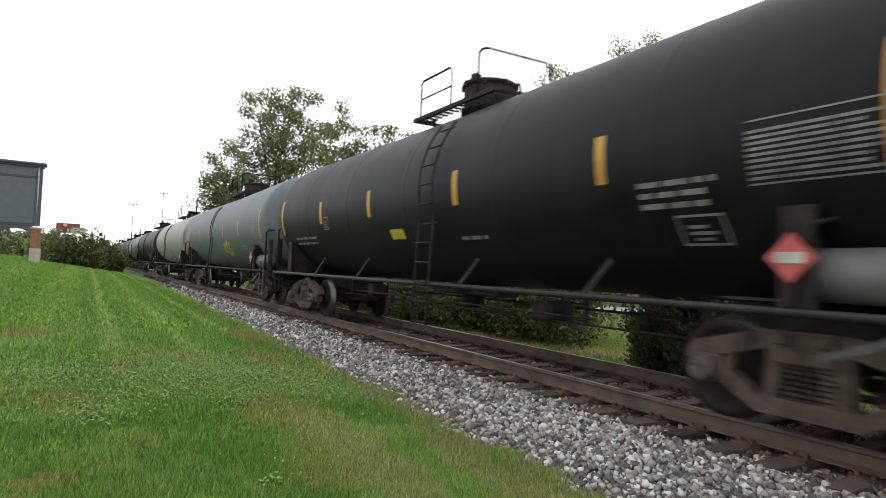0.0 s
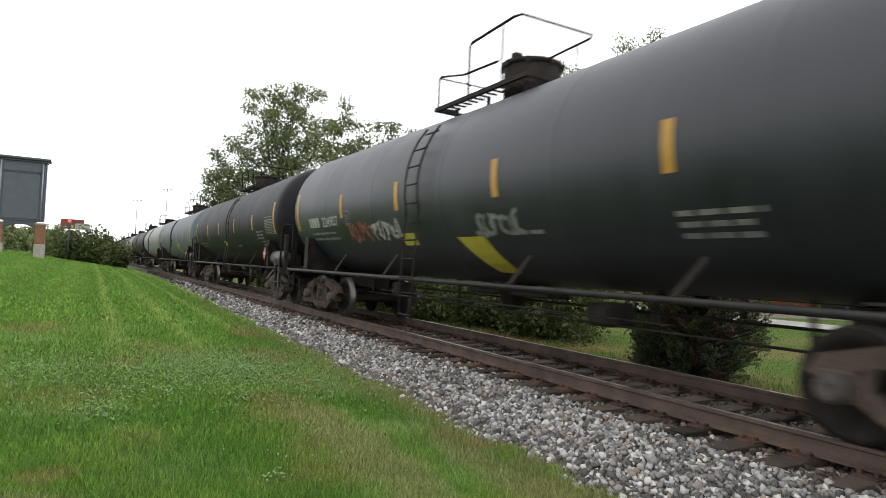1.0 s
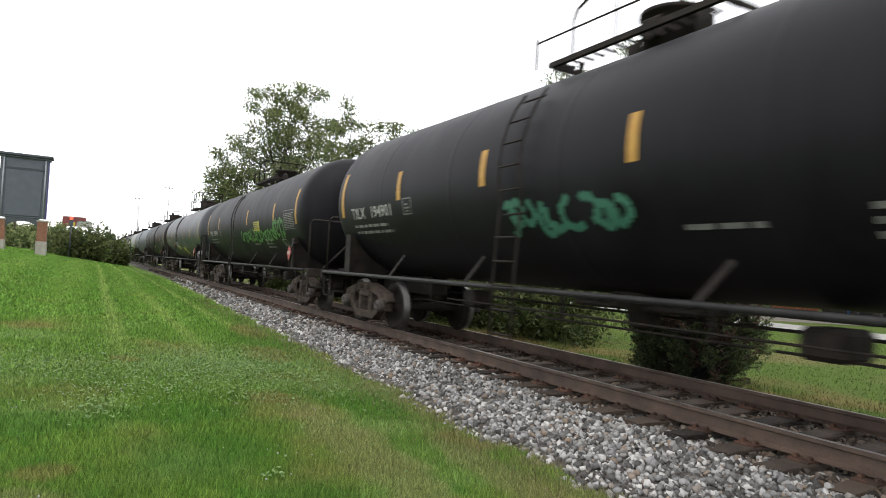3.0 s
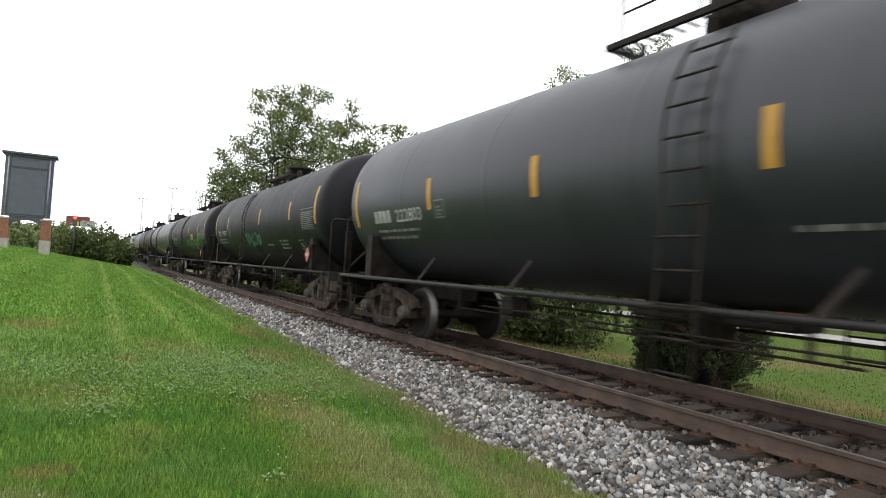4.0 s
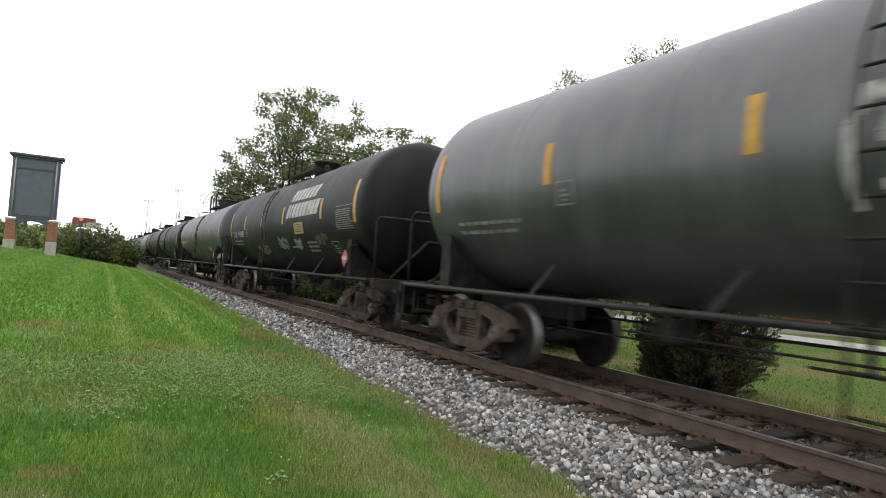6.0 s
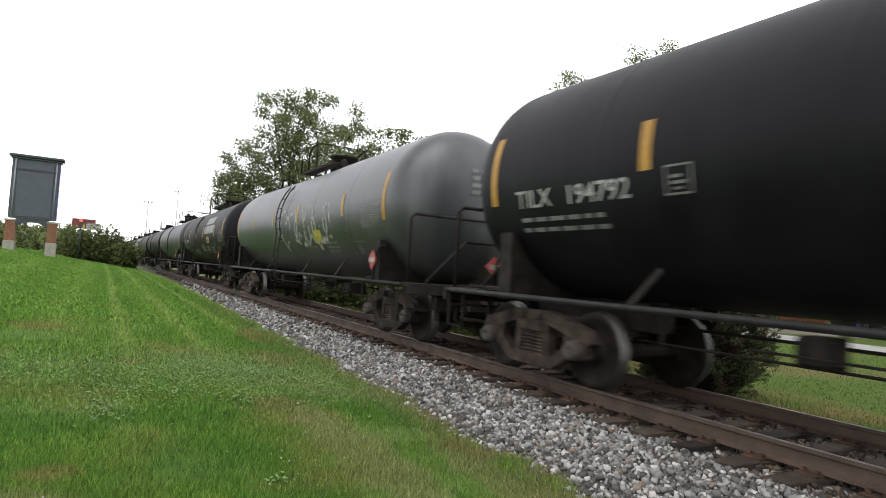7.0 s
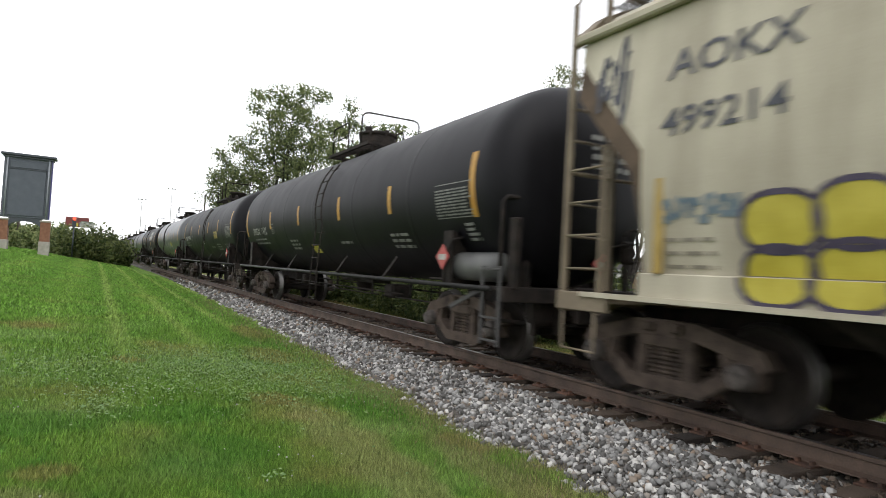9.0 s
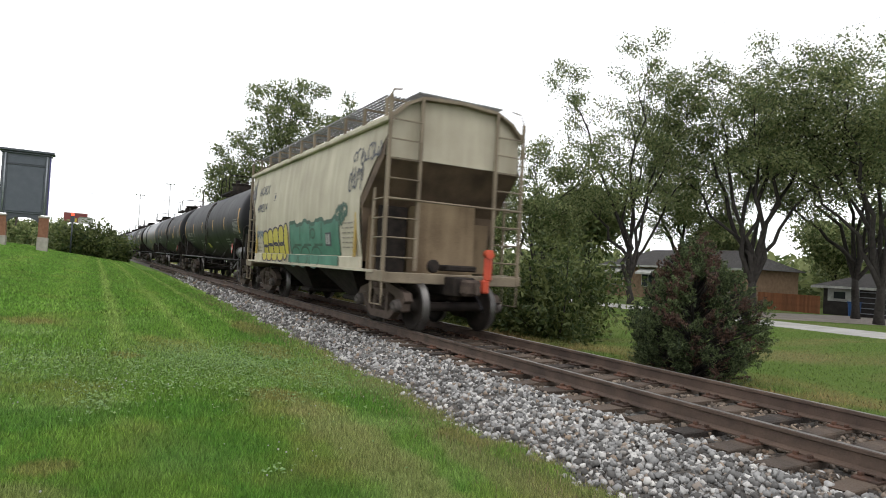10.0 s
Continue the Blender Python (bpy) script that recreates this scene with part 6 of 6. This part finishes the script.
def tower():
    """A tall shopping-centre sign: blank panel over a brick arch."""
    y = 60
    zb = 1.0
    t = tagged(empty("sign_tower", pose(-5.0, y, ground_z(-5.0, y) - .1)), "tall blue-grey sign tower standing on two brick legs", "sign")
    z = lambda v: v - ground_z(-5.0, y) + .1
    box_part("panel", (0, 0, z(6.05)), (3.15, .9, 4.9), M_SIGN, t, .02, "blank blue-grey sign panel")
    box_part("inset_panel", (0, -.47, z(5.6)), (2.45, .08, 3.7), M_SIGN, t, .02)
    box_part("upper_panel", (0, -.47, z(7.85)), (2.45, .08, .55), M_SIGN, t, .02)
    box_part("band", (0, -.49, z(7.5)), (3.0, .12, .10), M_TRIM, t, .01)
    box_part("cornice", (0, 0, z(8.62)), (3.75, 1.45, .2), M_TRIM, t, .04, "overhanging dark cornice")
    box_part("cornice_moulding", (0, 0, z(8.44)), (3.45, 1.2, .16), M_TRIM, t, .04)
    for s in (-1, 1):
        bm = bmesh.new()
        add_tube(bm, [(s * 1.4, -.52, z(3.6)), (s * 1.4, -.52, z(8.35))], .06, 8)
        part("column", bm, M_PIPE, t, "slender pale grey column")
        box_part("side_trim", (s * 1.6, 0, z(6.05)), (.08, .8, 4.9), M_PURPLE if s > 0 else M_TRIM, t)
        leg = box_part("leg", (s * 1.42, 0, z(2.5)), (.68, .9, 1.72), M_BRICK, t, .01, "orange brick leg")
        box_part("base_stone", (s * 1.42, 0, z(1.12)), (.76, 1.0, 1.3), M_STONE, leg, .02, "cream stone base block")
        box_part("cap_stone", (s * 1.42, 0, z(3.42)), (.8, 1.02, .14), M_STONE, leg, .02)
    bm = bmesh.new()
    n = 12
    up, lo = [], []
    for k in range(n + 1):
        x = -1.1 + 2.2 * k / n
        zl = 2.72 + .62 * math.sqrt(max(0, 1 - (x / 1.12) ** 2))
        lo.append([bm.verts.new((x, sy, z(zl))) for sy in (-.4, .4)])
        up.append([bm.verts.new((x, sy, z(3.62))) for sy in (-.4, .4)])
    for k in range(n):
        bm.faces.new((lo[k][0], lo[k + 1][0], up[k + 1][0], up[k][0]))
        bm.faces.new((lo[k][1], lo[k + 1][1], up[k + 1][1], up[k][1]))
        bm.faces.new((lo[k][0], lo[k + 1][0], lo[k + 1][1], lo[k][1]))
    part("arch", bm, M_TRIM, t, "dark arched beam between the legs")


def light_pole(x, y, h):
    t = tagged(empty("floodlight_pole", pose(x, y, ground_z(x, y) - .1)), "tall slim floodlight pole with lamps on a crossbar", "light pole")
    bm = bmesh.new()
    add_tube(bm, [(0, 0, 0), (0, 0, h)], [.14, .07], 8)
    part("pole", bm, M_GALV, t)
    bm = bmesh.new()
    add_tube(bm, [(-.9, 0, h), (.9, 0, h)], .05, 6)
    part("crossbar", bm, M_GALV, t)
    for k in (-.8, 0, .8):
        box_part("lamp_head", (k, -.1, h + .12), (.32, .3, .2), M_GALV, t, .05)


def utility_pole(x, y, h):
    t = tagged(empty("utility_pole", pose(x, y, ground_z(x, y) - .1)), "wooden utility pole with a crossarm", "utility pole")
    bm = bmesh.new()
    add_tube(bm, [(0, 0, 0), (0, 0, h)], [.17, .11], 8)
    part("pole", bm, M_WOODPOLE, t)
    box_part("crossarm", (0, 0, h - 2.6), (2.6, .12, .14), M_WOODPOLE, t)
    for k in (-1.1, -.4, .4, 1.1):
        bm = bmesh.new()
        add_lathe(bm, [(0, .05), (.1, .07), (.16, .03)], "z", (k, 0, h - 2.53), 8)
        part("insulator", bm, M_GALV, t)


def wire(a, b, sag, r=.012):
    bm = bmesh.new()
    a, b = Vector(a), Vector(b)
    add_tube(bm, [a.lerp(b, k / 12) + Vector((0, 0, -sag * 4 * (k / 12) * (1 - k / 12))) for k in range(13)], r, 4)
    tagged(part("overhead_wire", bm, M_TRIM), "thin dark overhead wire against the sky", "wire", "overhead wires")


def window(parent, c, w, h, face="x"):
    wi = box_part("window", c, (.08, w + .16, h + .16), M_WHITE, parent, .01, "white framed window")
    box_part("pane", (c[0] - .05, c[1], c[2]), (.02, w, h), M_GLASS, wi, 0)
    box_part("mullion", (c[0] - .065, c[1], c[2]), (.02, .05, h), M_WHITE, wi, 0)


def gable(parent, x0, x1, y0, y1, z0, z1, over=.5, hip=2.5):
    bm = bmesh.new()
    xm = (x0 + x1) / 2
    low = [bm.verts.new(p) for p in ((x0 - over, y0 - over, z0), (x1 + over, y0 - over, z0), (x1 + over, y1 + over, z0), (x0 - over, y1 + over, z0))]
    rid = [bm.verts.new((xm, y0 + hip, z1)), bm.verts.new((xm, y1 - hip, z1))]
    bm.faces.new((low[0], low[1], rid[0]))
    bm.faces.new((low[1], low[2], rid[1], rid[0]))
    bm.faces.new((low[2], low[3], rid[1]))
    bm.faces.new((low[3], low[0], rid[0], rid[1]))
    bm.faces.new(low[::-1])
    r = part("roof", bm, M_ROOF, parent, "grey shingle hipped roof")
    bm = bmesh.new()
    add_box(bm, (x0 - over, (y0 + y1) / 2, z0 - .08), (.06, y1 - y0 + 2 * over, .18))
    part("fascia", bm, M_WHITE, parent, "white eave board")
    return r


def house():
    x, y = 46, 31.4
    z = ground_z(46, 36) - .1
    t = tagged(empty("house", pose(x, y, z)), "low tan brick house with grey shingle roof and white awnings", "house")
    box_part("wall", (4, 7.6, 1.6), (8, 15.2, 3.2), M_TANBRICK, t, .02, "tan brick walls")
    gable(t, 0, 8, 0, 15.2, 3.2, 4.9)
    for wy in (13.6, 9.6, 5.6, 1.8):
        window(t, (-.02, wy, 1.9), 1.5, 1.3)
        bm = bmesh.new()
        a = [bm.verts.new(p) for p in ((-.03, wy - .95, 2.95), (-.03, wy + .95, 2.95), (-.85, wy + .95, 2.5), (-.85, wy - .95, 2.5))]
        bm.faces.new(a)
        bm.faces.new([bm.verts.new(p) for p in ((-.85, wy - .95, 2.5), (-.85, wy + .95, 2.5), (-.85, wy + .95, 2.35), (-.85, wy - .95, 2.35))])
        part("awning", bm, M_WHITE, t, "white slanted window awning")


def garage():
    z = ground_z(48, 23) - .08
    t = tagged(empty("garage", pose(48, 10, z)), "dark brown garage with shingle roof and white lattice", "garage")
    box_part("wall", (3.5, 8, 1.1), (7, 16, 2.2), M_DARKWALL, t, .02)
    gable(t, 0, 7, 0, 16, 2.2, 3.75, .6, 3.2)
    wi = box_part("window", (-.03, 14.8, 1.55), (.1, 1.7, .9), M_WHITE, t, .01, "cream framed small window")
    box_part("pane", (-.09, 14.8, 1.55), (.02, .8, .5), M_GLASS, wi, 0)
    for k in range(5):
        box_part("lattice_bar", (-.06, 12.0, .35 + k * .38), (.05, 3.2, .07), M_PIPE, t, 0)
    for k in range(3):
        box_part("lattice_post", (-.07, 13.5 - k * 1.5, 1.1), (.06, .08, 2.1), M_PIPE, t, 0)
    b = tagged(empty("recycling_bin", pose(47.0, 23.3, ground_z(47, 23.3) - .02)), "blue plastic wheeled bin beside the garage", "bin")
    bm = bmesh.new()
    add_box(bm, (0, 0, .5), (.6, .66, 1.0), bevel=.05)
    for v in bm.verts:
        if v.co.z < .5:
            v.co.x *= .85
            v.co.y *= .85
    part("body", bm, M_BLUE, b)
    box_part("lid", (0, 0, 1.04), (.66, .74, .09), M_BLUE, b, .03)


def fence():
    t = tagged(empty("board_fence", pose(46, 25.2, ground_z(46, 27) - .05)), "orange-stained wooden board fence in a yard", "fence")
    bm = bmesh.new()
    add_box(bm, (0, 0, .68), (.03, .14, 1.36))
    me = bpy.data.meshes.new("board")
    bm.to_mesh(me)
    bm.free()
    me.materials.append(M_FENCE)
    for k in range(32):
        child("board", me, t, (.012 * (k % 2), k * .15, 0))
    for z in (.35, 1.1):
        box_part("fence_rail", (.06, 2.4, z), (.05, 4.9, .09), M_FENCE, t, 0)


def road():
    me = bpy.data.meshes.new("road")
    v, f = [], []
    yy = list(range(-60, 161, 10))
    for y in yy:
        for x in (23.0, 23.3, 26.4, 26.7):
            v.append((x, y, ground_z(x, y) + (.02 if 23.1 < x < 26.5 else -.05)))
    for j in range(len(yy) - 1):
        for i in range(3):
            f.append((4 * j + i, 4 * j + i + 1, 4 * j + i + 5, 4 * j + i + 4))
    me.from_pydata(v, [], f)
    me.materials.append(M_ROAD)
    tagged(new("road", me), "pale concrete lane along the yards", "road", kind="structure")
    me = bpy.data.meshes.new("driveway")
    me.from_pydata([(26.6, 18, ground_z(26.6, 18) + .02), (26.6, 21.5, ground_z(26.6, 21) + .02), (36, 23.2, ground_z(36, 22) + .02), (48, 24, ground_z(48, 22) + .02), (48, 14, ground_z(48, 22) + .02), (36, 15, ground_z(36, 22) + .02)], [], [(0, 1, 2, 5), (5, 2, 3, 4)])
    me.materials.append(speckled("worn_driveway", (.16, .13, .11), (.28, .24, .20), 1.2, .9))
    tagged(new("driveway", me), "worn brownish driveway to the garage", "driveway", kind="structure")


def far_sign():
    t = tagged(empty("roadside_sign", pose(-3.2, 140, ground_z(-3.2, 140))), "maroon and white roadside sign on a dark post", "sign")
    g = ground_z(-3.2, 140)
    box_part("panel", (0, 0, 6.7 - g), (4.0, .5, 1.9), M_REDSIGN, t, .05, "maroon sign panel")
    box_part("white_panel", (1.7, -.3, 6.3 - g), (2.6, .2, 1.3), M_WHITE, t, .3)
    box_part("yellow_panel", (-.3, -.3, 6.2 - g), (1.0, .2, .7), M_LEMON, t, .03)
    box_part("post", (-1.8, 0, (7.4 - g) / 2), (.22, .3, 7.4 - g), M_TRIM, t, .02)



def traffic_signal(x, y):
    g = ground_z(x, y)
    t = tagged(empty("traffic_signal", pose(x, y, g - .1)), "small traffic signal showing red beyond the bushes", "traffic light")
    bm = bmesh.new()
    add_tube(bm, [(0, 0, 0), (0, 0, 4.6 - g)], .07, 8)
    part("pole", bm, M_TRIM, t)
    box_part("signal_head", (0, -.15, 4.15 - g), (.36, .25, 1.0), M_TRIM, t, .03)
    m, n, l, b = mat("red_signal_lens", .3)
    b.inputs["Base Color"].default_value = (.8, .05, .02, 1)
    b.inputs["Emission Color"].default_value = (1, .1, .05, 1)
    b.inputs["Emission Strength"].default_value = 1.6
    bm = bmesh.new()
    add_lathe(bm, [(-.03, .02), (-.03, .16), (.03, .16)], "y", (0, -.3, 4.45 - g), 14)
    part("red_lens", bm, m, t, "lit red lens")


traffic_signal(-1.9, 72)
tower()
light_pole(15.3, 160, 17.6)
light_pole(9.0, 160, 14.4)
utility_pole(14.3, 100, 11.4)
utility_pole(2.4, 110, 5.0)
utility_pole(-8.6, 95, 6.2)
wire((-14, 98, 9.2), (14.3, 100, 8.8), .35, .02)
wire((-14, 98, 6.2), (14.3, 100, 6.9), .2, .015)
utility_pole(30.5, -10, 17.4)
wire((30, -10, 16.6), (30, 60, 16.2), .7, .006)
wire((31, -10, 14.6), (31, 60, 14.2), .7, .008)
house()
garage()
fence()
road()
far_sign()

motions()
